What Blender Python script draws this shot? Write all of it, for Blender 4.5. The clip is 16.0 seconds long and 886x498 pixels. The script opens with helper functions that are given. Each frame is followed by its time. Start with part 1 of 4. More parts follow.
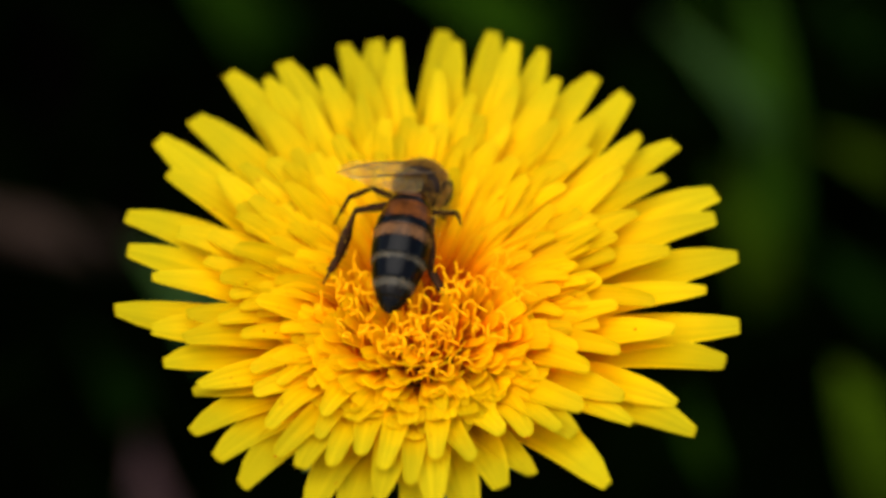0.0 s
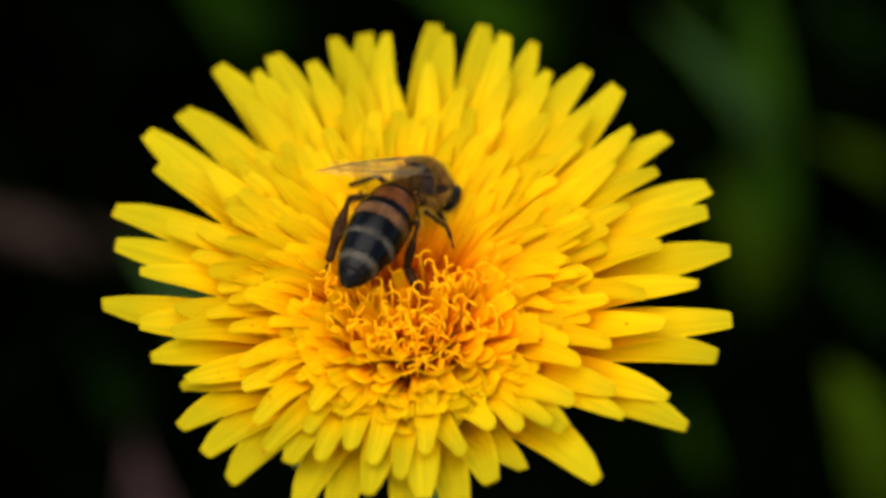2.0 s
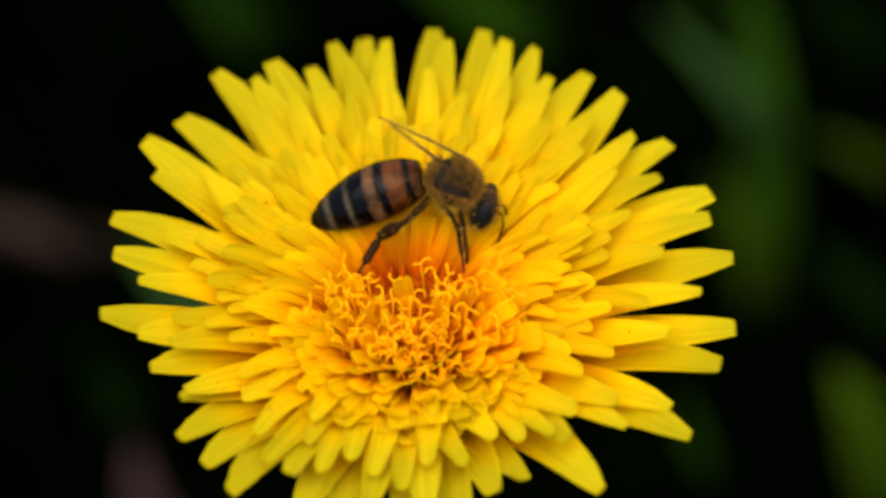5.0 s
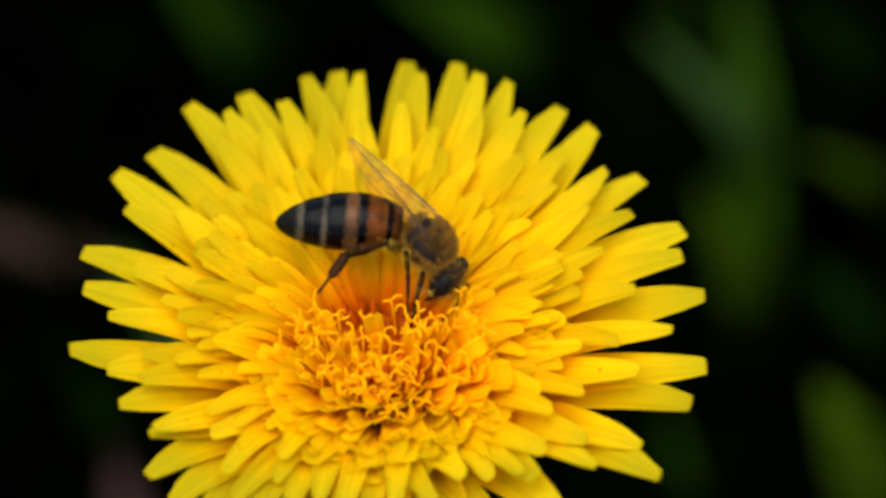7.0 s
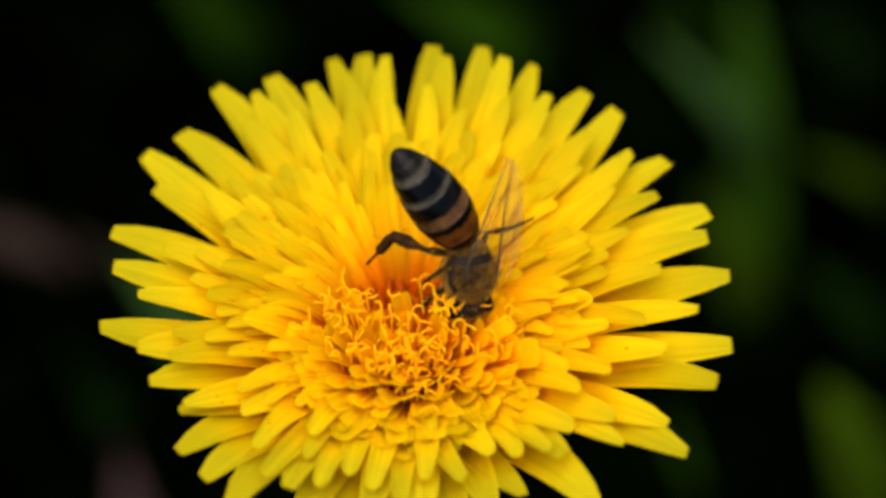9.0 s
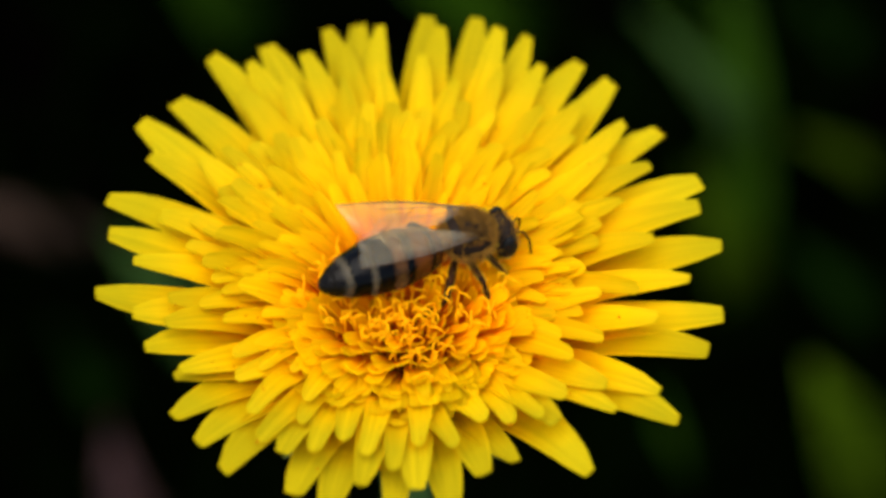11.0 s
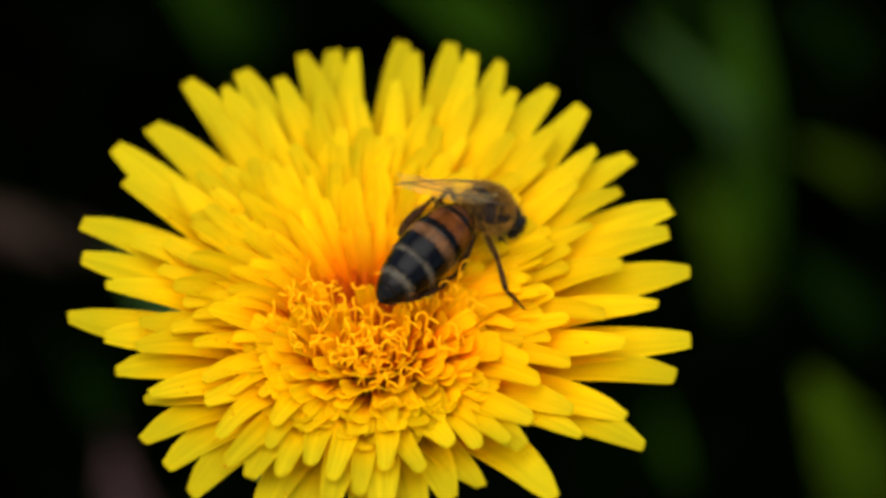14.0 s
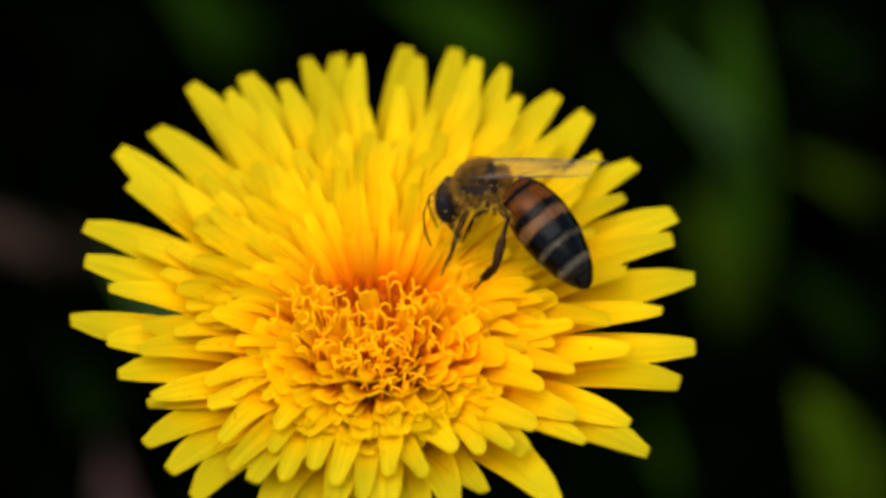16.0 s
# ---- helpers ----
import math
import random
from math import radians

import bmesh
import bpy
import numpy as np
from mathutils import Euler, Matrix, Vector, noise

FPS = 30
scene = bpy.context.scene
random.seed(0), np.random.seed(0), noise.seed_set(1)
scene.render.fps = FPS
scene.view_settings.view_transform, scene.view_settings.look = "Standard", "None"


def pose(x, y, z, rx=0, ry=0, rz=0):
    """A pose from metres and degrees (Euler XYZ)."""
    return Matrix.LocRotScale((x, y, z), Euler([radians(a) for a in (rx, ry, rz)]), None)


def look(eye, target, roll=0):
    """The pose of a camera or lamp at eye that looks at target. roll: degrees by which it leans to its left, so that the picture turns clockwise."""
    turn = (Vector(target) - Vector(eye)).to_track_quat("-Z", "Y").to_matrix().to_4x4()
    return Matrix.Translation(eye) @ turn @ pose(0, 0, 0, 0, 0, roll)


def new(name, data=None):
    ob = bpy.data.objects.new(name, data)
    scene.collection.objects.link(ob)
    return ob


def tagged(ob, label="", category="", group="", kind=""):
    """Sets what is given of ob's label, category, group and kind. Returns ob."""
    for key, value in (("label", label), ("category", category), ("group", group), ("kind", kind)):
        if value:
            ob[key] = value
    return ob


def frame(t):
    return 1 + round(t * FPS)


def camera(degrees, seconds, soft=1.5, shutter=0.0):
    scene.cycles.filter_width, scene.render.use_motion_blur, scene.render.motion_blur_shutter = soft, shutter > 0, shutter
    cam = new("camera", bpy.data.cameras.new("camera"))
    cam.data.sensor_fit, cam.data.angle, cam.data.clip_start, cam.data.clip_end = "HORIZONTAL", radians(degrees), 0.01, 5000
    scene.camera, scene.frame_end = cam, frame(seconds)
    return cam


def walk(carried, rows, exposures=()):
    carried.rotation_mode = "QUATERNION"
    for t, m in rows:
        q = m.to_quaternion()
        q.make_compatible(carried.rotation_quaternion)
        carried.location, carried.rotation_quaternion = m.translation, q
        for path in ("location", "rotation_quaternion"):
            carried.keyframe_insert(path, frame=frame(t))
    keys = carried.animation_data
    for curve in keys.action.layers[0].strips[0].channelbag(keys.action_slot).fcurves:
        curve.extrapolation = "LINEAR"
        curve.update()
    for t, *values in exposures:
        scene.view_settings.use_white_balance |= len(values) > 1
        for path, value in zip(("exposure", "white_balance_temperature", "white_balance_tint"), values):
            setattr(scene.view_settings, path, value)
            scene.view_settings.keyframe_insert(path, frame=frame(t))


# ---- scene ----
cam = camera(22.0, 16.0, soft=3.4, shutter=0.5)
cam.data.dof.use_dof = True
cam.data.dof.focus_distance = 0.147
cam.data.dof.aperture_fstop = 15.0
PATH = [
    (0, pose(0.00244, -0.08171, 0.24697, 34.064, 0.118, 0.166)),
    (0.5, pose(0.00261, -0.08255, 0.24719, 34.173, 0.098, 0.138)),
    (1, pose(0.00153, -0.08296, 0.24850, 33.950, -0.173, -0.106)),
    (1.5, pose(0.00215, -0.08311, 0.24821, 34.055, -0.006, 0.001)),
    (2, pose(0.00305, -0.08163, 0.24573, 34.149, 0.136, 0.110)),
    (2.5, pose(0.00219, -0.08087, 0.24583, 33.913, -0.222, -0.085)),
    (3, pose(0.00228, -0.08106, 0.24694, 33.799, -0.179, -0.025)),
    (5.5, pose(0.00319, -0.07939, 0.24496, 34.037, 0.200, -0.059)),
    (6, pose(0.00441, -0.07774, 0.24509, 33.703, 0.169, 0.132)),
    (6.5, pose(0.00379, -0.07785, 0.24549, 33.991, -0.158, -0.113)),
    (7, pose(0.00431, -0.07794, 0.24625, 33.969, -0.096, 0.066)),
    (7.5, pose(0.00398, -0.07841, 0.24616, 34.146, -0.122, 0.025)),
    (8, pose(0.00401, -0.07749, 0.24555, 33.963, 0.038, 0.229)),
    (8.5, pose(0.00102, -0.07890, 0.24695, 33.929, -0.736, -0.176)),
    (9, pose(0.00186, -0.08048, 0.24593, 34.338, -0.397, 0.060)),
    (9.5, pose(0.00324, -0.07998, 0.24621, 33.792, -0.010, 0.509)),
    (10, pose(0.00130, -0.08113, 0.24600, 33.966, -0.736, 0.071)),
    (12.5, pose(0.00152, -0.08200, 0.24789, 33.779, -0.955, 0.297)),
    (13, pose(0.00363, -0.08202, 0.24913, 33.745, -0.325, 0.539)),
    (13.5, pose(0.00395, -0.08085, 0.24821, 33.715, -0.454, 0.399)),
    (14, pose(0.00471, -0.08119, 0.24793, 33.988, -0.498, 0.535)),
    (14.5, pose(0.00354, -0.08186, 0.24856, 34.046, -0.926, 0.439)),
    (15, pose(0.00341, -0.08159, 0.24894, 33.902, -0.934, 0.630)),
    (15.5, pose(0.00538, -0.08064, 0.24778, 33.867, -0.239, 0.849)),
    (16, pose(0.00379, -0.08152, 0.24732, 34.343, -0.912, 0.697)),
]
walk(cam, PATH, exposures=[(0, 1.24), (16, 1.24)])

# ---- light: a veiled sun, high above the flower, and the sky ----
SUN_HEIGHT, SUN_TURN = 79.0, 235.0
world = bpy.data.worlds.new("sky")
world.use_nodes = True
scene.world = world
sky = world.node_tree.nodes.new("ShaderNodeTexSky")
sky.sky_type, sky.sun_disc = "NISHITA", False
sky.sun_elevation, sky.sun_rotation = radians(SUN_HEIGHT), radians(SUN_TURN)
world.node_tree.links.new(sky.outputs["Color"], world.node_tree.nodes["Background"].inputs["Color"])
world.node_tree.nodes["Background"].inputs["Strength"].default_value = 0.13
sun = new("sun", bpy.data.lights.new("sun", "SUN"))
sun.data.energy, sun.data.angle, sun.data.color = 2.6, radians(75), (1.0, 0.96, 0.88)
h, a = radians(SUN_HEIGHT), radians(SUN_TURN)
sun.matrix_world = look((math.sin(a) * math.cos(h), math.cos(a) * math.cos(h), math.sin(h)), (0, 0, 0))

MM = 0.001
HEAD = 0.110          # height of the flower's receptacle
GROUND = -0.127       # height of the soil


# ---- materials ----
def material(name, rough=0.6, metal=0.0):
    m = bpy.data.materials.new(name)
    m.use_nodes = True
    b = m.node_tree.nodes["Principled BSDF"]
    b.inputs["Roughness"].default_value, b.inputs["Metallic"].default_value = rough, metal
    return m, m.node_tree.nodes, m.node_tree.links, b


def ramp(nodes, stops, smooth="LINEAR"):
    r = nodes.new("ShaderNodeValToRGB")
    r.color_ramp.interpolation = smooth
    while len(r.color_ramp.elements) < len(stops):
        r.color_ramp.elements.new(0.5)
    for e, (p, c) in zip(r.color_ramp.elements, stops):
        e.position, e.color = p, (*c, 1)
    return r


def noise_of(nodes, links, scale, detail=4, coord="Object"):
    tc = nodes.new("ShaderNodeTexCoord")
    n = nodes.new("ShaderNodeTexNoise")
    n.inputs["Scale"].default_value, n.inputs["Detail"].default_value = scale, detail
    links.new(tc.outputs[coord], n.inputs["Vector"])
    return n


def bump_to(nodes, links, height, shader, strength, distance):
    b = nodes.new("ShaderNodeBump")
    b.inputs["Strength"].default_value, b.inputs["Distance"].default_value = strength, distance
    links.new(height, b.inputs["Height"])
    links.new(b.outputs["Normal"], shader.inputs["Normal"])
    return b


def mottled(name, dark, light, scale, rough=0.7, bump=0.3, depth=0.0002, sheer=0.0, gloss=0.5):
    """A two-tone natural surface; sheer lets light through it."""
    m, nodes, links, b = material(name, rough)
    b.inputs["Specular IOR Level"].default_value = gloss
    n1, n2 = noise_of(nodes, links, scale), noise_of(nodes, links, scale * 7)
    mix = nodes.new("ShaderNodeMath")
    mix.operation, mix.inputs[1].default_value = "MULTIPLY_ADD", 0.6
    links.new(n1.outputs["Fac"], mix.inputs[0])
    half = nodes.new("ShaderNodeMath")
    half.operation, half.inputs[1].default_value = "MULTIPLY", 0.4
    links.new(n2.outputs["Fac"], half.inputs[0])
    links.new(half.outputs[0], mix.inputs[2])
    r = ramp(nodes, [(0.3, dark), (0.7, light)])
    links.new(mix.outputs[0], r.inputs["Fac"])
    links.new(r.outputs["Color"], b.inputs["Base Color"])
    bump_to(nodes, links, n2.outputs["Fac"], b, bump, depth)
    if sheer:
        translucent(nodes, links, b, r.outputs["Color"], sheer)
    return m


def translucent(nodes, links, shader, colour, share):
    t = nodes.new("ShaderNodeBsdfTranslucent")
    links.new(colour, t.inputs["Color"])
    mix = nodes.new("ShaderNodeMixShader")
    mix.inputs["Fac"].default_value = share
    links.new(shader.outputs[0], mix.inputs[1])
    links.new(t.outputs[0], mix.inputs[2])
    links.new(mix.outputs[0], nodes["Material Output"].inputs["Surface"])


def petal_material():
    """Yellow ray florets: deeper orange towards the heart of the head, fine veins along each strap."""
    m, nodes, links, b = material("petal_yellow", 0.6)
    b.inputs["Specular IOR Level"].default_value = 0.03
    geo = nodes.new("ShaderNodeNewGeometry")
    off = nodes.new("ShaderNodeVectorMath")
    off.operation, off.inputs[1].default_value = "SUBTRACT", (0.0022, -0.0024, HEAD + 0.006)
    links.new(geo.outputs["Position"], off.inputs[0])
    # the head is longer to the back than to the front, so the gradient is too
    place = nodes.new("ShaderNodeSeparateXYZ")
    links.new(off.outputs[0], place.inputs[0])
    near = nodes.new("ShaderNodeMath")
    near.operation, near.inputs[1].default_value = "MINIMUM", 0.0
    links.new(place.outputs["Y"], near.inputs[0])
    deep = nodes.new("ShaderNodeMath")
    deep.operation, deep.inputs[1].default_value = "MULTIPLY_ADD", 0.95
    links.new(near.outputs[0], deep.inputs[0])
    links.new(place.outputs["Y"], deep.inputs[2])
    again = nodes.new("ShaderNodeCombineXYZ")
    for axis, source in (("X", place.outputs["X"]), ("Y", deep.outputs[0]), ("Z", place.outputs["Z"])):
        links.new(source, again.inputs[axis])
    dist = nodes.new("ShaderNodeVectorMath")
    dist.operation = "LENGTH"
    links.new(again.outputs[0], dist.inputs[0])
    wob = noise_of(nodes, links, 500.0, 3)
    add = nodes.new("ShaderNodeMath")
    add.operation, add.inputs[1].default_value = "MULTIPLY_ADD", 0.003
    links.new(wob.outputs["Fac"], add.inputs[0])
    links.new(dist.outputs["Value"], add.inputs[2])
    uv = nodes.new("ShaderNodeTexCoord")
    xy = nodes.new("ShaderNodeSeparateXYZ")
    links.new(uv.outputs["UV"], xy.inputs[0])
    along = nodes.new("ShaderNodeMapRange")
    along.inputs["To Max"].default_value = 0.0120
    links.new(xy.outputs["Y"], along.inputs["Value"])
    far = nodes.new("ShaderNodeMath")
    far.operation, far.inputs[1].default_value = "MULTIPLY_ADD", 0.60
    links.new(add.outputs[0], far.inputs[0])
    links.new(along.outputs[0], far.inputs[2])
    span = nodes.new("ShaderNodeMapRange")
    span.inputs["From Min"].default_value, span.inputs["From Max"].default_value = 0.0092, 0.0246
    links.new(far.outputs[0], span.inputs["Value"])
    r = ramp(nodes, [(0.0, (0.88, 0.17, 0.0002)), (0.20, (0.94, 0.39, 0.0003)), (0.42, (0.94, 0.56, 0.0003)), (0.68, (0.88, 0.605, 0.0006)), (1.0, (0.70, 0.55, 0.006))])
    links.new(span.outputs[0], r.inputs["Fac"])
    # paler, thinner margins
    edge = nodes.new("ShaderNodeMath")
    edge.operation, edge.inputs[1].default_value = "PINGPONG", 0.5
    links.new(xy.outputs["X"], edge.inputs[0])
    rim = nodes.new("ShaderNodeMapRange")
    rim.inputs["From Min"].default_value, rim.inputs["From Max"].default_value = 0.0, 0.05
    rim.inputs["To Min"].default_value, rim.inputs["To Max"].default_value = 0.3, 0.0
    links.new(edge.outputs[0], rim.inputs["Value"])
    pale = nodes.new("ShaderNodeMix")
    pale.data_type = "RGBA"
    links.new(rim.outputs[0], pale.inputs[0])
    links.new(r.outputs["Color"], pale.inputs[6])
    pale.inputs[7].default_value = (0.90, 0.72, 0.015, 1)
    # each strap a little lighter or darker than the next
    info = nodes.new("ShaderNodeObjectInfo")
    hsv = nodes.new("ShaderNodeHueSaturation")
    vary = nodes.new("ShaderNodeMapRange")
    vary.inputs["To Min"].default_value, vary.inputs["To Max"].default_value = 0.84, 1.06
    links.new(info.outputs["Random"], vary.inputs["Value"])
    # lengthwise streaks where the tissue is thicker
    pull = nodes.new("ShaderNodeVectorMath")
    pull.operation, pull.inputs[1].default_value = "MULTIPLY", (7.0, 1.1, 1.0)
    links.new(uv.outputs["UV"], pull.inputs[0])
    shift = nodes.new("ShaderNodeVectorMath")
    shift.operation = "ADD"
    links.new(pull.outputs[0], shift.inputs[0])
    apart = nodes.new("ShaderNodeMath")
    apart.operation, apart.inputs[1].default_value = "MULTIPLY", 60.0
    links.new(info.outputs["Random"], apart.inputs[0])
    links.new(apart.outputs[0], shift.inputs[1])
    streak = nodes.new("ShaderNodeTexNoise")
    streak.inputs["Scale"].default_value, streak.inputs["Detail"].default_value = 1.0, 3.0
    links.new(shift.outputs[0], streak.inputs["Vector"])
    band = nodes.new("ShaderNodeMapRange")
    band.inputs["From Min"].default_value, band.inputs["From Max"].default_value = 0.3, 0.7
    band.inputs["To Min"].default_value, band.inputs["To Max"].default_value = 0.88, 1.10
    links.new(streak.outputs["Fac"], band.inputs["Value"])
    value = nodes.new("ShaderNodeMath")
    value.operation = "MULTIPLY"
    links.new(vary.outputs[0], value.inputs[0])
    links.new(band.outputs[0], value.inputs[1])
    links.new(value.outputs[0], hsv.inputs["Value"])
    links.new(pale.outputs[2], hsv.inputs["Color"])
    links.new(hsv.outputs["Color"], b.inputs["Base Color"])
    wave = nodes.new("ShaderNodeTexWave")
    wave.wave_type, wave.bands_direction = "BANDS", "X"
    wave.inputs["Scale"].default_value, wave.inputs["Distortion"].default_value = 1.6, 0.6
    links.new(uv.outputs["UV"], wave.inputs["Vector"])
    bump_to(nodes, links, wave.outputs["Fac"], b, 0.3, 0.00008)
    translucent(nodes, links, b, hsv.outputs["Color"], 0.66)
    return m


def abdomen_material():
    """Amber and black rings with pale hair bands, along the abdomen's own axis."""
    m, nodes, links, b = material("abdomen_bands", 0.27)
    b.inputs["Specular IOR Level"].default_value = 0.07
    tc = nodes.new("ShaderNodeTexCoord")
    sep = nodes.new("ShaderNodeSeparateXYZ")
    links.new(tc.outputs["Object"], sep.inputs[0])
    n = noise_of(nodes, links, 7000.0, 2)
    wob = nodes.new("ShaderNodeMath")
    wob.operation, wob.inputs[1].default_value = "MULTIPLY_ADD", 0.0006
    links.new(n.outputs["Fac"], wob.inputs[0])
    links.new(sep.outputs["X"], wob.inputs[2])
    span = nodes.new("ShaderNodeMapRange")
    span.inputs["From Min"].default_value, span.inputs["From Max"].default_value = 0.0003, -0.0081
    links.new(wob.outputs[0], span.inputs["Value"])
    amber, brown, black, pale = (0.080, 0.022, 0.003), (0.036, 0.011, 0.002), (0.001, 0.0008, 0.0008), (0.048, 0.038, 0.023)
    tan, tail = (0.095, 0.040, 0.013), (0.006, 0.004, 0.002)
    r = ramp(nodes, [(0.0, brown), (0.06, amber), (0.085, black), (0.11, black), (0.135, amber), (0.26, amber), (0.285, black), (0.335, black), (0.36, tan), (0.43, tan),
                     (0.455, black), (0.57, black), (0.592, pale), (0.61, pale), (0.63, black), (0.75, black), (0.77, pale), (0.80, pale), (0.825, tail), (1.0, tail)])
    links.new(span.outputs[0], r.inputs["Fac"])
    blot = noise_of(nodes, links, 900.0, 4)
    dirt = nodes.new("ShaderNodeMapRange")
    dirt.inputs["From Min"].default_value, dirt.inputs["From Max"].default_value = 0.35, 0.62
    dirt.inputs["To Min"].default_value, dirt.inputs["To Max"].default_value = 0.35, 1.1
    links.new(blot.outputs["Fac"], dirt.inputs["Value"])
    tone = nodes.new("ShaderNodeHueSaturation")
    links.new(dirt.outputs[0], tone.inputs["Value"])
    links.new(r.outputs["Color"], tone.inputs["Color"])
    links.new(tone.outputs["Color"], b.inputs["Base Color"])
    fine = noise_of(nodes, links, 6000.0, 2)
    bump_to(nodes, links, fine.outputs["Fac"], b, 0.25, 0.00004)
    return m


def wing_material():
    m, nodes, links, b = material("wing_membrane", 0.22)
    b.inputs["Base Color"].default_value = (0.40, 0.28, 0.11, 1)
    b.inputs["Specular IOR Level"].default_value = 0.9
    clear = nodes.new("ShaderNodeBsdfTransparent")
    clear.inputs["Color"].default_value = (0.97, 0.91, 0.76, 1)
    mix = nodes.new("ShaderNodeMixShader")
    n = noise_of(nodes, links, 900.0, 3)
    share = nodes.new("ShaderNodeMapRange")
    share.inputs["To Min"].default_value, share.inputs["To Max"].default_value = 0.04, 0.17
    links.new(n.outputs["Fac"], share.inputs["Value"])
    links.new(share.outputs[0], mix.inputs["Fac"])
    links.new(clear.outputs[0], mix.inputs[1])
    links.new(b.outputs[0], mix.inputs[2])
    sheen = nodes.new("ShaderNodeBsdfGlossy")
    sheen.inputs["Roughness"].default_value = 0.35
    sheen.inputs["Color"].default_value = (1.0, 0.90, 0.74, 1)
    film = nodes.new("ShaderNodeMixShader")
    film.inputs["Fac"].default_value = 0.050
    links.new(mix.outputs[0], film.inputs[1])
    links.new(sheen.outputs[0], film.inputs[2])
    links.new(film.outputs[0], nodes["Material Output"].inputs["Surface"])
    bump_to(nodes, links, n.outputs["Fac"], b, 0.4, 0.0002)
    return m


PETAL = petal_material()
STYLE = mottled("style_yellow", (0.93, 0.40, 0.001), (0.95, 0.57, 0.0015), 900, 0.6, 0.2, 0.0001, 0.45, 0.04)
HEART = mottled("heart_orange", (0.42, 0.055, 0.0004), (0.60, 0.105, 0.0006), 700, 0.7, 0.4, 0.0002, 0.4, 0.05)
GREEN_STEM = mottled("stem_green", (0.03, 0.07, 0.012), (0.06, 0.12, 0.025), 300, 0.5, 0.3, 0.0002, 0.1)
ABDOMEN, WING = abdomen_material(), wing_material()
CHITIN = mottled("black_chitin", (0.004, 0.0035, 0.003), (0.022, 0.011, 0.006), 1500, 0.6, 0.4, 0.0001, 0, 0.05)
LEG = mottled("leg_brown", (0.004, 0.002, 0.001), (0.035, 0.012, 0.003), 1200, 0.5, 0.4, 0.0001, 0, 0.03)
EYE = mottled("eye_black", (0.003, 0.003, 0.003), (0.008, 0.007, 0.006), 4000, 0.35, 0.5, 0.00004, 0, 0.06)
FUR = mottled("tan_fur", (0.065, 0.027, 0.004), (0.43, 0.215, 0.036), 1500, 0.9, 0.1, 0.0001, 0.35, 0.02)
POLLEN = mottled("pollen_yellow", (0.50, 0.27, 0.01), (0.65, 0.42, 0.04), 3000, 0.8, 0.1, 0.0001, 0.2, 0.05)
VEIN = mottled("wing_vein", (0.022, 0.010, 0.002), (0.055, 0.024, 0.005), 1500, 0.5)
LEAF = mottled("leaf_green", (0.0197, 0.03694, 0.0006156), (0.03632, 0.06402, 0.001231), 60, 0.8, 0.4, 0.0006, 0.15, 0.02)
# olive leaf darker than the plain green: its shade is in the colour
DIM = mottled("leaf_olive_shaded", (0.009792, 0.02707, 0.000576), (0.01901, 0.04723, 0.001152), 60, 0.8, 0.4, 0.0006, 0.15, 0.02)
PALE = mottled("leaf_grey_green", (0.02981, 0.06161, 0.01093), (0.05465, 0.1093, 0.01987), 60, 0.8, 0.4, 0.0006, 0.15, 0.05)
# two darker leaf greens again, with the shade of the undergrowth painted in
SHADED = mottled("leaf_green_shaded", (0.007452, 0.02153, 0.0006624), (0.0149, 0.03726, 0.000828), 60, 0.8, 0.4, 0.0006, 0.15, 0.02)
SHADY = mottled("leaf_shade_dark", (0.002016, 0.008064, 0.0003024), (0.00504, 0.01613, 0.000504), 60, 0.8, 0.4, 0.0006, 0.15, 0.02)
# near-black grass: the shade between the blades is put into this colour
GRASS = mottled("grass_shade_tone", (0.000144, 0.000432, 7.2e-05), (0.000576, 0.001872, 7.2e-05), 40, 0.9, 0.3, 0.0004, 0.1, 0.0)
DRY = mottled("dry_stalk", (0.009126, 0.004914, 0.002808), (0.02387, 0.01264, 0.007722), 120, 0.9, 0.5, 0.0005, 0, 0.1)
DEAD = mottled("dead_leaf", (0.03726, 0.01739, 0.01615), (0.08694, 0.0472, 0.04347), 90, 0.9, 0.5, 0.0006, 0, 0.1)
# soil almost black: shade under the plants is mixed into the colour itself
SOIL = mottled("soil_shade_tone", (0.000288, 0.000216, 0.000144), (0.001008, 0.00072, 0.000504), 80, 1.0, 0.8, 0.003, 0, 0.0)


# ---- mesh helpers ----
def part(name, bm, mat, parent=None, label="", smooth=True):
    """Links a bmesh as one mesh object under a thing or a part."""
    me = bpy.data.meshes.new(name)
    for f in bm.faces:
        f.smooth = smooth
    bm.to_mesh(me)
    bm.free()
    me.materials.append(mat)
    ob = new(name, me)
    ob.parent = parent
    return tagged(ob, label)


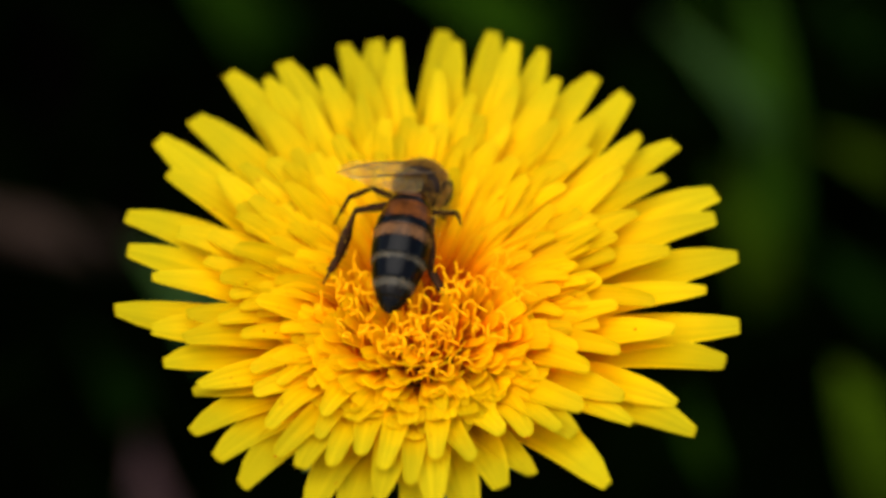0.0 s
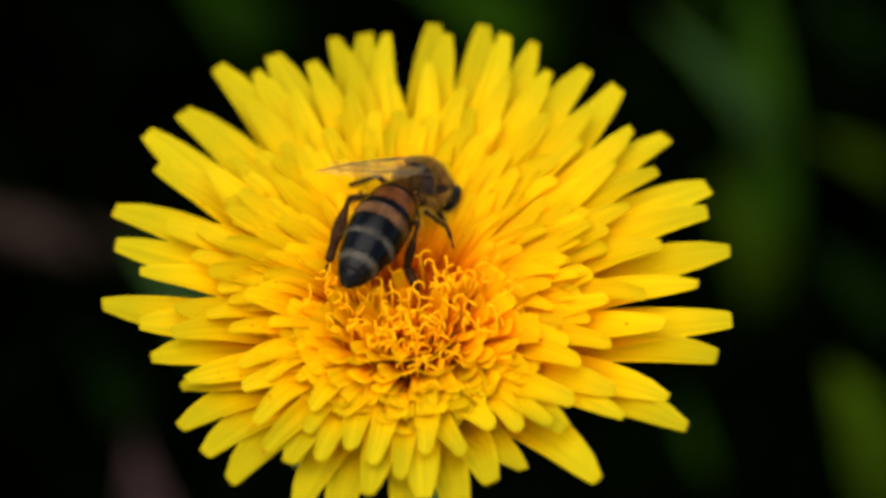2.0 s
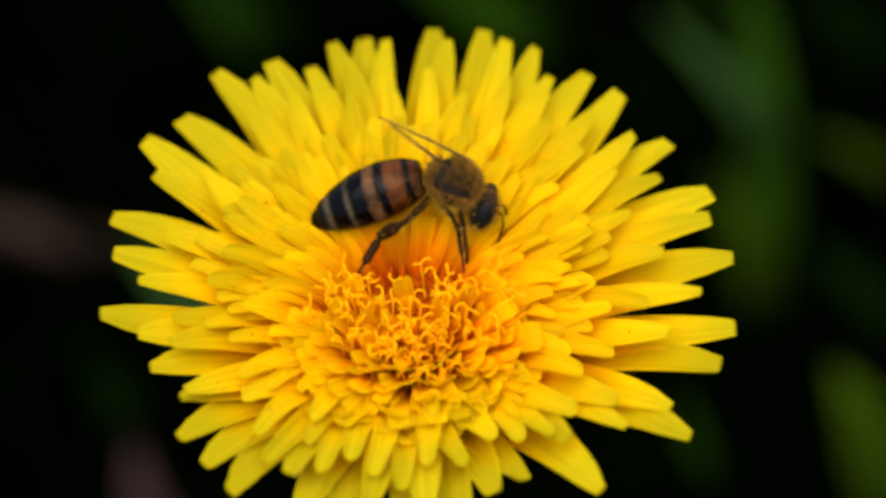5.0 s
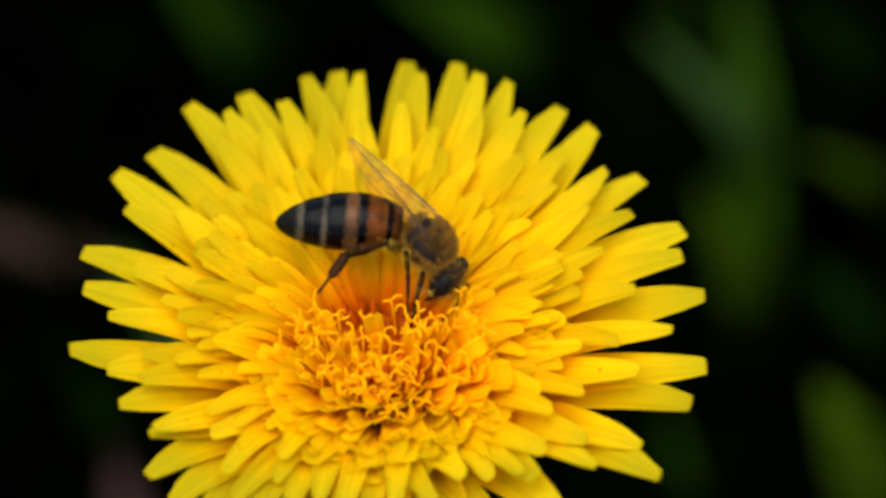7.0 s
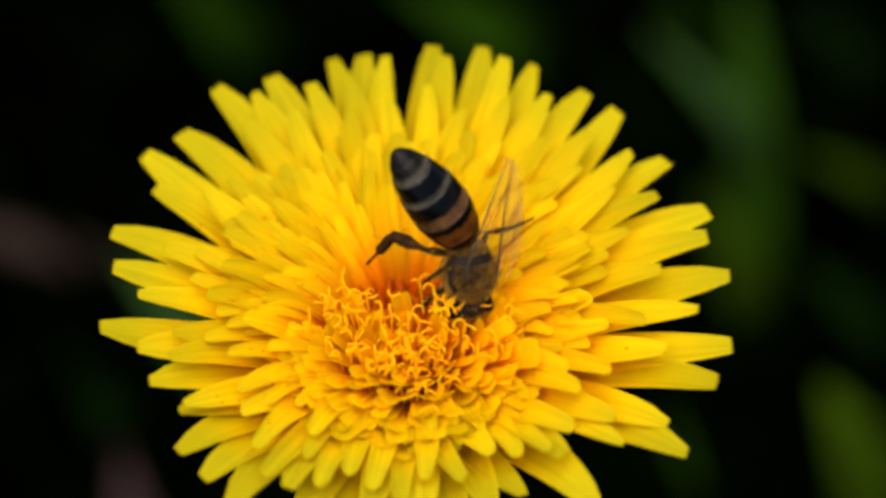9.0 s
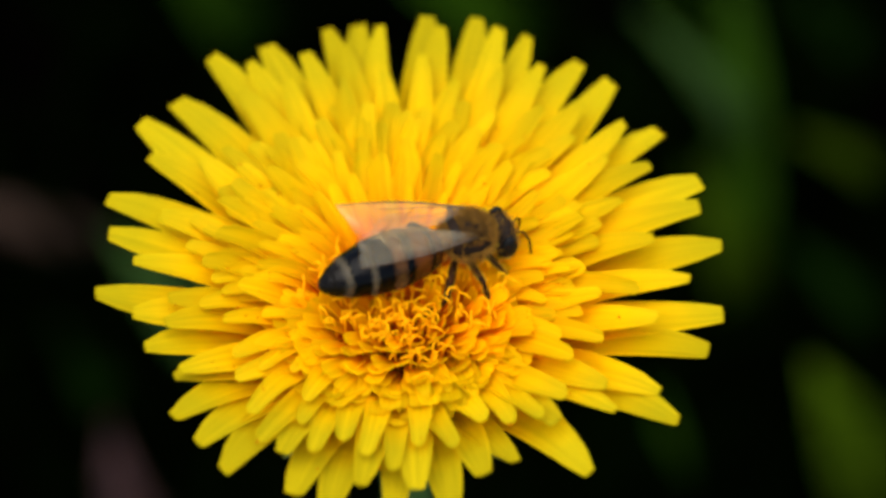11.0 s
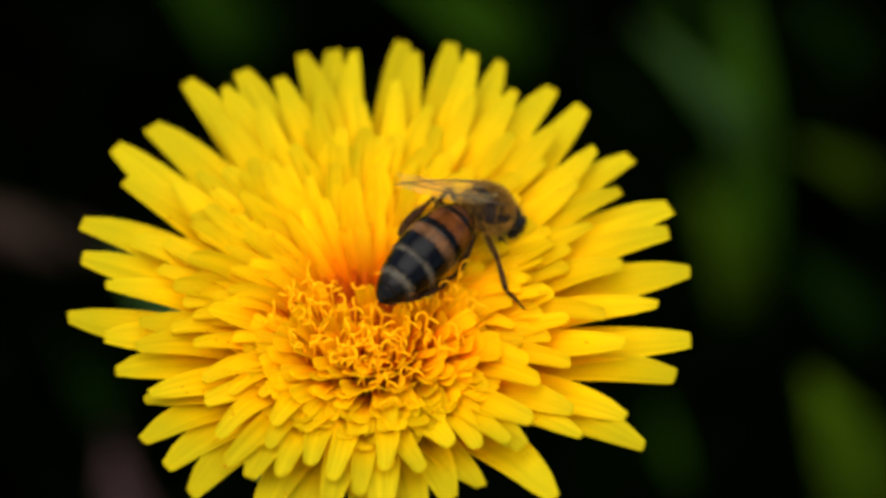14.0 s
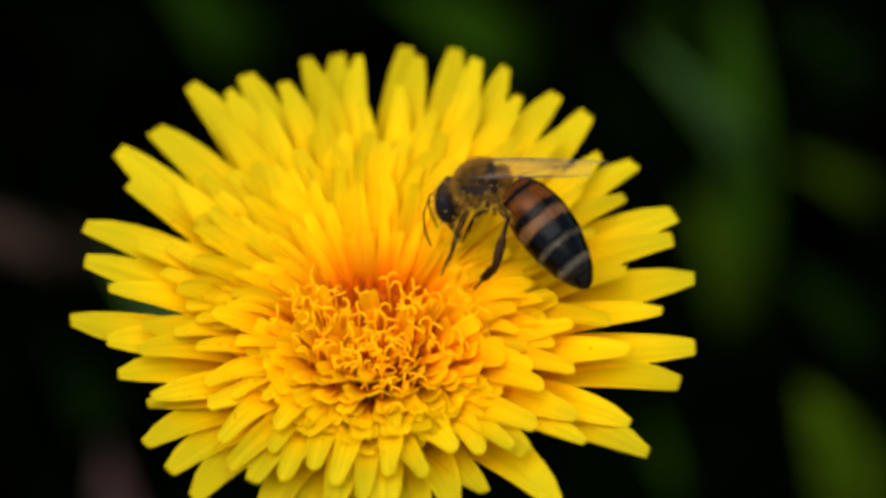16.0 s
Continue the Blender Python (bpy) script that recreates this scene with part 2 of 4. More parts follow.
def grid_mesh(points, uvs=None, back=None):
    """A sheet over rows of points, with a second sheet behind it and closed edges where back is given."""
    bm = bmesh.new()
    layer = bm.loops.layers.uv.new("UVMap")
    sheets = []
    for pts in (points, back) if back else (points,):
        sheets.append([[bm.verts.new(p) for p in row] for row in pts])
    rows, cols = len(points), len(points[0])

    def face(vs, ij):
        f = bm.faces.new(vs)
        if uvs:
            for lp, (i, j) in zip(f.loops, ij):
                lp[layer].uv = uvs[i][j]
    for k, sh in enumerate(sheets):
        for i in range(rows - 1):
            for j in range(cols - 1):
                q = [(i, j), (i, j + 1), (i + 1, j + 1), (i + 1, j)]
                if k:
                    q.reverse()
                face([sh[a][b] for a, b in q], q)
    if back:
        rim = [(0, j) for j in range(cols)] + [(i, cols - 1) for i in range(1, rows)] + [(rows - 1, j) for j in range(cols - 2, -1, -1)] + [(i, 0) for i in range(rows - 2, 0, -1)]
        for p, q in zip(rim, rim[1:] + rim[:1]):
            face([sheets[0][q[0]][q[1]], sheets[0][p[0]][p[1]], sheets[1][p[0]][p[1]], sheets[1][q[0]][q[1]]], [q, p, p, q])
        for p, q in zip(rim, rim[1:] + rim[:1]):
            for sh in sheets:
                bm.edges.get((sh[p[0]][p[1]], sh[q[0]][q[1]])).smooth = False
    return bm


def tube(path, radii, sides=8, bm=None, flat=1.0):
    """A tapered tube along points, with rounded ends; flat squeezes it sideways."""
    bm = bm or bmesh.new()
    path = [Vector(p) for p in path]
    rings = []
    side = None
    for i, p in enumerate(path):
        t = (path[min(i + 1, len(path) - 1)] - path[max(i - 1, 0)]).normalized()
        if side is None:
            side = t.orthogonal().normalized()
        side = (side - t * side.dot(t)).normalized()
        up = t.cross(side)
        rings.append([bm.verts.new(p + radii[i] * (math.cos(2 * math.pi * k / sides) * side + math.sin(2 * math.pi * k / sides) * up * flat)) for k in range(sides)])
    for r, s in zip(rings, rings[1:]):
        for k in range(sides):
            bm.faces.new([r[k], r[(k + 1) % sides], s[(k + 1) % sides], s[k]])
    for r, end, d in ((rings[0], path[0], path[0] - path[1]), (rings[-1], path[-1], path[-1] - path[-2])):
        rad = radii[0] if r is rings[0] else radii[-1]
        tip = bm.verts.new(end + d.normalized() * rad * 0.7)
        for k in range(sides):
            vs = [r[k], r[(k + 1) % sides], tip]
            bm.faces.new(vs if r is rings[-1] else vs[::-1])
    return bm


def lathe(profile, sides=28, sy=1.0, sz=1.0, drop=lambda x: 0.0):
    """A closed body of revolution round x: profile rows of (x, radius)."""
    bm = bmesh.new()
    rings = []
    for x, r in profile:
        rings.append([bm.verts.new((x, sy * r * math.cos(2 * math.pi * k / sides), sz * r * math.sin(2 * math.pi * k / sides) + drop(x))) for k in range(sides)])
    for r, s in zip(rings, rings[1:]):
        for k in range(sides):
            bm.faces.new([r[k], r[(k + 1) % sides], s[(k + 1) % sides], s[k]])
    bm.faces.new(rings[0][::-1])
    bm.faces.new(rings[-1])
    bmesh.ops.recalc_face_normals(bm, faces=bm.faces)
    return bm


# ---- ground and undergrowth ----
def ground():
    n = 60
    pts = []
    for i in range(n + 1):
        row = []
        for j in range(n + 1):
            x, y = [math.copysign(abs(k / n * 2 - 1) ** 5 * 300, k / n * 2 - 1) for k in (j, i)]
            y += 0.08
            row.append((x, y, noise.noise((x * 25, y * 25, 0)) * 0.004 + GROUND))
        pts.append(row)
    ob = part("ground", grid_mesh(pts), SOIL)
    tagged(ob, "soil under the meadow plants, coloured near black for shade", "ground", kind="structure")


def blade_sheet(base, heading, length, width, rise, droop, rows=7, fold=0.25, twist=0.0):
    """Rows of points of one bent, folded leaf blade."""
    base = Vector(base)
    out = Vector((math.cos(heading), math.sin(heading), 0))
    side = Vector((-out.y, out.x, 0))
    pts = []
    p = base.copy()
    for i in range(rows + 1):
        s = i / rows
        ang = rise - droop * s
        d = out * math.cos(ang) + Vector((0, 0, 1)) * math.sin(ang)
        up = out * -math.sin(ang) + Vector((0, 0, 1)) * math.cos(ang)
        w = width * (0.35 + 1.3 * s * (1 - s) ** 0.6 + 0.1 * (1 - s)) * (1 - s ** 6)
        tw = twist * s
        sd = side * math.cos(tw) + up * math.sin(tw)
        pts.append([tuple(p + sd * w * v + up * fold * w * abs(v)) for v in (-1, -0.5, 0, 0.5, 1)])
        p += d * length / rows
    return pts


def grass():
    rng = random.Random(5)
    verts, faces = [], []
    for _ in range(5200):
        r = 0.03 + 0.80 * rng.random() ** 1.1
        a = rng.random() * 2 * math.pi
        x, y = r * math.cos(a), 0.13 + r * math.sin(a)
        if math.hypot(x, y + 0.09) < 0.05:
            continue
        # taller blades outside the view, added to keep light off the ground
        far = math.hypot(x, y - 0.153) > 0.135
        length = rng.uniform(0.075, 0.14) if far else rng.uniform(0.02, 0.065)
        rows = blade_sheet((x, y, GROUND), rng.random() * 6.3, length, rng.uniform(0.0018, 0.0045), rng.uniform(1.0, 1.5), rng.uniform(0.2, 1.1), 4)
        k = len(verts)
        for row in rows:
            verts += [row[0], row[2], row[4]]
        for i in range(4):
            for j in range(2):
                b = k + i * 3 + j
                faces.append((b, b + 1, b + 4, b + 3))
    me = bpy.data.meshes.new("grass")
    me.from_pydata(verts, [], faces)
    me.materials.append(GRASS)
    tagged(new("grass", me), "meadow grass coloured near black to stand for deep shade", "grass", kind="stuff")


def leaf(base, tip, half, mat, label, arch=0.15, category="leaf", name="broad_leaf", blunt=0.6):
    """A broad blade from its foot to its tip, arched, with a raised midrib and its face to the open sky."""
    base, tip = Vector(base), Vector(tip)
    line = tip - base
    side = line.cross(Vector((0, -0.5, 0.87))).normalized()
    face = side.cross(line).normalized()
    front, back = [], []
    for i in range(15):
        s = i / 14
        p = base + line * s + face * (arch * line.length * 4 * s * (1 - s))
        w = half * (0.12 + 0.88 * math.sin(math.pi * min(1, 0.08 + s * 0.92)) ** blunt) * (1 - s ** 8 * 0.9)
        row = [p + side * w * v + face * w * (0.22 * abs(v) + 0.05 * noise.noise((s * 5, v * 2, half * 900))) for v in (-1, -0.6, -0.2, 0, 0.2, 0.6, 1)]
        front.append([tuple(q) for q in row])
        back.append([tuple(q - face * 0.0005) for q in row])
    ob = part(name, grid_mesh(front, None, back), mat)
    spine = [Vector(row[3]) + face * 0.0002 for row in front[:-1]]
    part("midrib", tube(spine, [half * (0.09 - 0.004 * i) for i in range(len(spine))], 6), mat, ob)
    return tagged(ob, label, category)


def undergrowth():
    leaf((0.0642, 0.1537, -0.1250), (0.0586, 0.2025, -0.0750), 0.0046, SHADED, "tall dim green leaf standing in dark grass")
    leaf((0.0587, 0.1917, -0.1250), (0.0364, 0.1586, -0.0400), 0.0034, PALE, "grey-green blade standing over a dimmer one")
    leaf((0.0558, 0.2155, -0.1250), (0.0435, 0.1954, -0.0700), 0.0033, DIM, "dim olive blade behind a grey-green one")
    leaf((0.0624, 0.1537, -0.1250), (0.0482, 0.1487, -0.0700), 0.0049, LEAF, "broad olive green leaf behind the petals")
    leaf((0.0919, 0.1821, -0.1250), (0.0677, 0.1639, -0.0800), 0.0030, LEAF, "small yellowish green leaf leaning over the grass")
    leaf((0.0847, 0.1058, -0.1250), (0.0653, 0.1097, -0.0700), 0.0071, LEAF, "broad rounded bright green leaf among dark grass", blunt=0.35)
    leaf((0.0507, 0.1058, -0.1250), (0.0418, 0.1142, -0.0850), 0.0022, SHADED, "thin dim green blade below the petals")
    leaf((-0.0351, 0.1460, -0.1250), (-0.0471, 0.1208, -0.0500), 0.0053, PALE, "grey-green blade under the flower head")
    leaf((-0.0476, 0.1241, -0.1250), (-0.0608, 0.1252, -0.0850), 0.0045, SHADY, "green blade coloured dark for deep shade")
    leaf((-0.0304, 0.2126, -0.1250), (-0.0484, 0.1957, -0.0650), 0.0062, SHADED, "dim green blade above dark grass")
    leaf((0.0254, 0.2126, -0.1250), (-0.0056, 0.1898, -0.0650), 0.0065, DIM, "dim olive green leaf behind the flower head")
    leaf((0.0902, 0.1461, -0.1250), (0.0666, 0.1437, -0.0850), 0.0042, SHADY, "green leaf lying low in the grass, darkened for shade")
    leaf((0.0971, 0.2096, -0.1250), (0.0694, 0.2071, -0.0900), 0.0046, SHADY, "faint green leaf with deep shade in its colour")
    leaf((0.0477, 0.1938, -0.1250), (0.0348, 0.1865, -0.0850), 0.0029, SHADY, "blade coloured dark for deep shade")
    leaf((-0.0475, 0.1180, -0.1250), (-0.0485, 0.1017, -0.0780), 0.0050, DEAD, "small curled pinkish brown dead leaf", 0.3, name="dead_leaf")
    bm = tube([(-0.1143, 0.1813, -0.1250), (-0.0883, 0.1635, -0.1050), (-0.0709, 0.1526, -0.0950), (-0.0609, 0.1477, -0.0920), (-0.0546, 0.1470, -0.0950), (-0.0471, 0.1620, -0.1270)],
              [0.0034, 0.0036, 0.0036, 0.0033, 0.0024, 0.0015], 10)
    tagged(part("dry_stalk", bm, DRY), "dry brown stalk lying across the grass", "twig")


ground()
undergrowth()
grass()


# ---- the dandelion ----
def strap(azimuth, reach, tip_z, root_r, root_z, width, rng, lift=0.75, curl=0.0, toothed=True, cup=0.17):
    """One ray floret: a thin channelled strap from the receptacle out to a five-toothed tip. Angles in degrees, lengths in mm."""
    az = radians(azimuth)
    bend = radians(rng.uniform(-5, 5) if toothed else rng.uniform(-9, 9))
    roll = rng.uniform(-0.22, 0.22) if toothed else rng.uniform(-0.3, 0.3)
    thick = 0.08
    rows, cols = 15, 11
    front = 0.5 - 0.5 * math.sin(az)
    start, taper = (0.44 + 0.04 * front, 0.70 - 0.02 * front + rng.uniform(-.12, .05)) if toothed else (0.6, 0.42)
    mid_r, mid_z = root_r + (reach - root_r) * 0.34, root_z + (tip_z - root_z) * lift
    front, back, uvs = [], [], []
    wav, skew = rng.uniform(0, 6.3), rng.uniform(-1.3, 1.3)
    for i in range(rows):
        s = i / (rows - 1)
        r = (1 - s) ** 2 * root_r + 2 * s * (1 - s) * mid_r + s * s * reach
        z = (1 - s) ** 2 * root_z + 2 * s * (1 - s) * mid_z + s * s * tip_z
        dr = 2 * (1 - s) * (mid_r - root_r) + 2 * s * (reach - mid_r)
        dz = 2 * (1 - s) * (mid_z - root_z) + 2 * s * (tip_z - mid_z)
        n = math.hypot(dr, dz)
        dr, dz = dr / n, dz / n
        z -= curl * max(0, s - 0.75) ** 2 * 16
        z += 0.12 * math.sin(wav + s * 5)
        ang = az + bend * (s - 1) * s * 2
        rad, sid = (math.cos(ang), math.sin(ang)), (-math.sin(ang), math.cos(ang))
        w = width * (0.50 + 0.50 * math.sin(min(1, s / 0.66) * math.pi / 2) ** 1.3)
        if s > start:
            w *= math.sqrt(1 - (1 - (1 - taper) ** 2) * ((s - start) / (1 - start)) ** 1.7)
        fr, bk, uv = [], [], []
        for j in range(cols):
            v = j / (cols - 1) * 2 - 1
            round_off = 0.0 if i < rows - 3 else (0.3, 0.7, 1.0)[i - rows + 3]
            tooth = (0.15 if j % 2 else -0.08) + 0.08 * v * skew - 0.10 * v ** 4 if toothed and i == rows - 1 else 0.0
            if not toothed:
                tooth = -round_off * 0.75 * w * abs(v) ** 2.5 + (0.06 if j % 2 and i == rows - 1 else 0)
            hgt = cup * w * (v * v - 0.35) * (1 + (s if not toothed else 0)) + roll * w * v + 0.02 * math.cos(v * 7)
            rr, zz = r + dr * tooth - dz * hgt, z + dz * tooth + dr * hgt
            o = (w * v)
            p = (rad[0] * rr + sid[0] * o, rad[1] * rr + sid[1] * o, zz)
            fr.append(tuple(c * MM for c in p))
            rr, zz = rr + dz * thick, zz - dr * thick
            bk.append(tuple(c * MM for c in (rad[0] * rr + sid[0] * o, rad[1] * rr + sid[1] * o, zz)))
            uv.append((v * 0.5 + 0.5, s))
        front.append(fr)
        back.append(bk)
        uvs.append(uv)
    return grid_mesh(front, uvs, back)


HEART_X, HEART_Y = 0.8, -3.6       # middle of the cushion of inner florets, in mm


def floret(tip, heading, lean, size, half, rng):
    """One short inner floret: it stands up out of the cushion, opens like a spoon and tips outwards. Millimetres."""
    out, side = Vector((math.cos(heading), math.sin(heading), 0)), Vector((-math.sin(heading), math.cos(heading), 0))
    rows, cols = 7, 7
    line, p = [Vector((0, 0, 0))], Vector((0, 0, 0))
    ang = []
    over = rng.uniform(-0.2, 0.3)
    for i in range(rows):
        s = i / (rows - 1)
        ang.append(lean * (0.5 + 0.5 * s) + over * max(0, s - 0.6) * 2.2)
        p = p + (out * math.sin(ang[-1]) + Vector((0, 0, 1)) * math.cos(ang[-1])) * size / (rows - 1)
        line.append(p)
    shift = Vector(tip) - line[rows - 1]
    roll, cup = rng.gauss(0, 0.18), rng.uniform(0.1, 0.4)
    bite = [rng.uniform(-0.06, 0.06) + (0.12 if j % 2 else -0.05) for j in range(cols)]
    front, back, uvs = [], [], []
    for i in range(rows):
        s = i / (rows - 1)
        up = out * -math.cos(ang[i]) + Vector((0, 0, 1)) * math.sin(ang[i])
        fwd = out * math.sin(ang[i]) + Vector((0, 0, 1)) * math.cos(ang[i])
        w = half * (0.45 + 0.55 * math.sin(min(1, s / 0.8) * math.pi / 2))
        row = []
        for j in range(cols):
            v = j / (cols - 1) * 2 - 1
            nick = (bite[j] - 0.2 * w * v * v) if i == rows - 1 else 0
            row.append(line[i] + shift + side * w * v + up * w * (cup * (v * v - 0.4) + roll * v) + fwd * nick)
        front.append([tuple(q * MM) for q in row])
        back.append([tuple((q - up * 0.07) * MM) for q in row])
        uvs.append([(j / (cols - 1), 0.14 + 0.76 * s) for j in range(cols)])
    return grid_mesh(front, uvs, back)


# azimuth in degrees and reach in mm of the long outer florets, ring by ring
OUTER = [(126, 22.4), (116, 21.4), (104, 21.3), (98, 21.6), (85, 22.1), (76, 22.6), (66, 22.2), (55, 21.9), (48, 22.0), (34, 21.5), (21, 21.8), (7, 21.6), (353, 21.4), (345, 20.8), (333, 18.8), (329, 20.8), (310, 18.9), (299, 15.5), (291, 15.6), (282, 17.5), (270, 17.5), (257, 17.9), (249, 17.1), (234, 17.9), (226, 17.5), (218, 17.5), (209, 15.9), (199, 16.9), (190, 17.2), (185, 19.5), (171, 19.2), (163, 20.2), (150, 19.4), (145, 21.6), (137, 21.0)]
SECOND = [(121, 20.3), (110, 19.3), (102, 19.0), (94, 20.6), (82, 20.7), (71, 21.4), (60, 19.8), (48, 18.9), (38, 19.5), (27, 19.0), (15, 20.8), (359, 19.1), (9, 17.1), (348, 17.2), (327, 15.9), (323, 17.3), (312, 15.2), (275, 16.2), (263, 15.9), (210, 15.6), (196, 15.3), (189, 14.8), (178, 17.1), (165, 16.2), (147, 15.8), (127, 18.3), (243, 15.2)]
THIRD = [(117, 17.1), (104, 16.2), (94, 16.7), (85, 18.0), (76, 16.4), (67, 18.0), (54, 16.6), (43, 16.2), (33, 16.7), (22, 16.1), (19, 12.9), (1, 12.3), (354, 15.8), (352, 13.4), (7, 10.6), (338, 14.3), (328, 13.2), (318, 14.4), (309, 14.6), (140, 15.3), (138, 11.7), (179, 12.6), (191, 10.3), (202, 11.8), (220, 13.0), (231, 14.3), (237, 15.3), (243, 12.9), (250, 14.6), (256, 13.2), (263, 14.0), (270, 14.9), (277, 13.2), (286, 13.6), (296, 12.8), (303, 13.6), (213, 12.2), (155, 13.0), (169, 12.0)]


def dandelion():
    rng = random.Random(11)
    head = new("dandelion")
    head.location = (0, 0, HEAD)
    tagged(head, "fully open bright yellow dandelion with an orange heart", "flower")
    # stem and green involucre
    part("stem", tube([(0.0005, 0.001, 0.001), (0.001, 0.004, -0.03), (0.001, 0.012, -0.08), (-0.001, 0.030, -0.16), (-0.002, 0.048, GROUND - HEAD - 0.004)],
                      [0.0021, 0.0019, 0.0020, 0.0022, 0.0024], 14), GREEN_STEM, head, "smooth hollow green stem")
    cup = [(-0.006 + 0.010 * i / 8, r * MM) for i, r in enumerate((2.2, 3.6, 5.0, 5.9, 6.3, 6.3, 6.0, 5.0, 2.5))]
    c = part("receptacle", lathe(cup, 24), GREEN_STEM, head, "green cup under the florets")
    c.rotation_euler = (0, radians(-90), 0)
    for i in range(16):
        a = 2 * math.pi * i / 16
        sheet = blade_sheet((0.0045 * math.cos(a), 0.0045 * math.sin(a), -0.004), a, 0.008, 0.0014, radians(60), radians(60), 6)
        bk = [[(x, y, z - 0.0002) for x, y, z in row] for row in sheet]
        part("bract", grid_mesh(sheet, None, bk), GREEN_STEM, head)

    petals = []

    def put(az, reach, tip, root_r, root_z, width, lift, curl=0.0, toothed=True, cup=0.17):
        petals.append(part("petal", strap(az, reach, tip, root_r, root_z, width, rng, lift, curl, toothed, cup), PETAL, head))
    for az, reach in OUTER:
        put(az, reach, 11.5 + rng.uniform(-.2, .2), 4.5, 3.0, rng.uniform(1.44, 1.66) + 0.14 * abs(math.cos(radians(az))) - 0.14 * (math.sin(radians(az)) < -0.1), 0.72, 0.25)
    for az, reach in SECOND:
        put(az, reach, 12.2 + rng.uniform(-.2, .2), 4.0, 3.5, rng.uniform(1.18, 1.40), 0.78, 0.25)
    for az, reach in THIRD:
        rear = math.sin(radians(az)) > 0.25
        put(az, reach, 12.5 - 0.4 * rear + rng.uniform(-.3, .3), 3.5, 4.0, rng.uniform(1.05, 1.2) if rear else rng.uniform(0.74, 1.0), 0.84, rng.uniform(-0.2, 0.3), rear, 0.15 if rear else rng.uniform(0.1, 0.3))
    # shorter inner rings, each standing steeper than the one outside it: count, reach, tip height, root, half width
    rings = [(40, 13.6, 11.7, 3.6, 4.2, 0.96), (42, 12.3, 11.7, 3.4, 4.4, 0.90), (42, 11.2, 11.7, 3.1, 4.7, 0.82), (40, 9.8, 11.5, 2.8, 5.0, 0.74), (36, 8.5, 11.2, 2.5, 5.2, 0.62), (32, 7.2, 10.8, 2.2, 5.3, 0.50)]
    for k, (count, reach, tip, rr, rz, wide) in enumerate(rings):
        for i in range(count):
            az = 360 * (i + 0.5 * (k % 2) + rng.uniform(-.28, .28)) / count
            rise = math.sin(radians(az))
            back = max(0.0, rise)
            if rise < (0.1, -0.3, -0.9, -1.0, -0.2, 0.2)[k] or k in (2, 3) and rise < -0.2 and rng.random() < 0.45:
                continue
            re = reach + rng.uniform(-.7, .7) + back * 0.8
            put(az, re, tip + rng.uniform(-.25, .25) + 0.35 * (1 - back), rr, rz, wide * rng.uniform(0.85, 1.1), 0.86 + 0.02 * k, rng.uniform(-0.1, 0.3), False, 0.10 + 0.14 * (1 - back))
    # the inner florets, crowded into a cushion that bulges to the front
    for i in range(260):
        rho = 0.8 + 8.6 * ((i + 0.5) / 260) ** 0.60 + rng.gauss(0, 0.2)
        phi = i * 2.39996 + rng.gauss(0, 0.08)
        x, y = HEART_X + rho * math.cos(phi), HEART_Y + rho * math.sin(phi) * (0.92 if math.sin(phi) > 0 else 0.82)
        back = max(0.0, math.sin(phi)) * rho / 9.0
        if rng.random() < (0.10 if rho < 4.5 else 0.06 if math.sin(phi) < -0.4 else 0.28) + 0.35 * back or math.hypot(x + 0.5, y - 3.2) < 1.9 or rho > 3 and math.sin(phi) > 0.3 and x < 6 and y > -1.5 and rng.random() < 0.7:
            continue
        z = 12.5 - 0.012 * rho * rho - 0.9 * math.exp(-rho * rho / 5) - 1.2 * back + rng.gauss(0, 0.35)
        lean = radians(18 + 6.4 * rho + rng.gauss(0, 8)) * (1 - 0.35 * back)
        size = 2.6 + 0.42 * rho
        part("floret", floret((x, y, z), phi + rng.gauss(0, max(0.14, 0.5 - 0.06 * rho)), lean, size, rng.uniform(0.34, 0.50) + 0.030 * rho, rng), PETAL, head)
    # a last row of short florets closes the front foot of the cushion
    for i in range(26):
        phi = radians(200 + 140 * (i + rng.uniform(-.3, .3)) / 25)
        rho = rng.uniform(6.2, 8.4)
        x, y = HEART_X + rho * math.cos(phi), HEART_Y + rho * math.sin(phi) * 0.82
        part("floret", floret((x, y, 11.6 + rng.gauss(0, 0.25)), phi + rng.gauss(0, 0.12), radians(62 + rng.gauss(0, 7)), 5.2, rng.uniform(0.5, 0.7), rng), PETAL, head)
    # loose pollen lying on the petals
    dusty = random.Random(17)
    verts, faces = [], []
    for _ in range(420):
        v = dusty.choice(dusty.choice(petals).data.vertices[:165])
        if math.hypot(v.co.x, v.co.y) > 0.0155 or v.co.z < 0.009:
            continue
        p, q, k = v.co + Vector((dusty.gauss(0, 1), dusty.gauss(0, 1), 0)) * 0.0001, dusty.uniform(0.00005, 0.00011), len(verts)
        verts += [tuple(p + Vector(o) * q) for o in ((1, 0, 0), (-1, 0, 0), (0, 1, 0), (0, -1, 0), (0, 0, 1), (0, 0, -1))]
        faces += [tuple(k + i for i in f) for f in ((0, 2, 4), (2, 1, 4), (1, 3, 4), (3, 0, 4), (2, 0, 5), (1, 2, 5), (3, 1, 5), (0, 3, 5))]
    me = bpy.data.meshes.new("pollen")
    me.from_pydata(verts, [], faces)
    me.materials.append(HEART)
    grains = new("pollen", me)
    grains.parent = head
    tagged(grains, "loose orange pollen on the petals", kind="stuff")
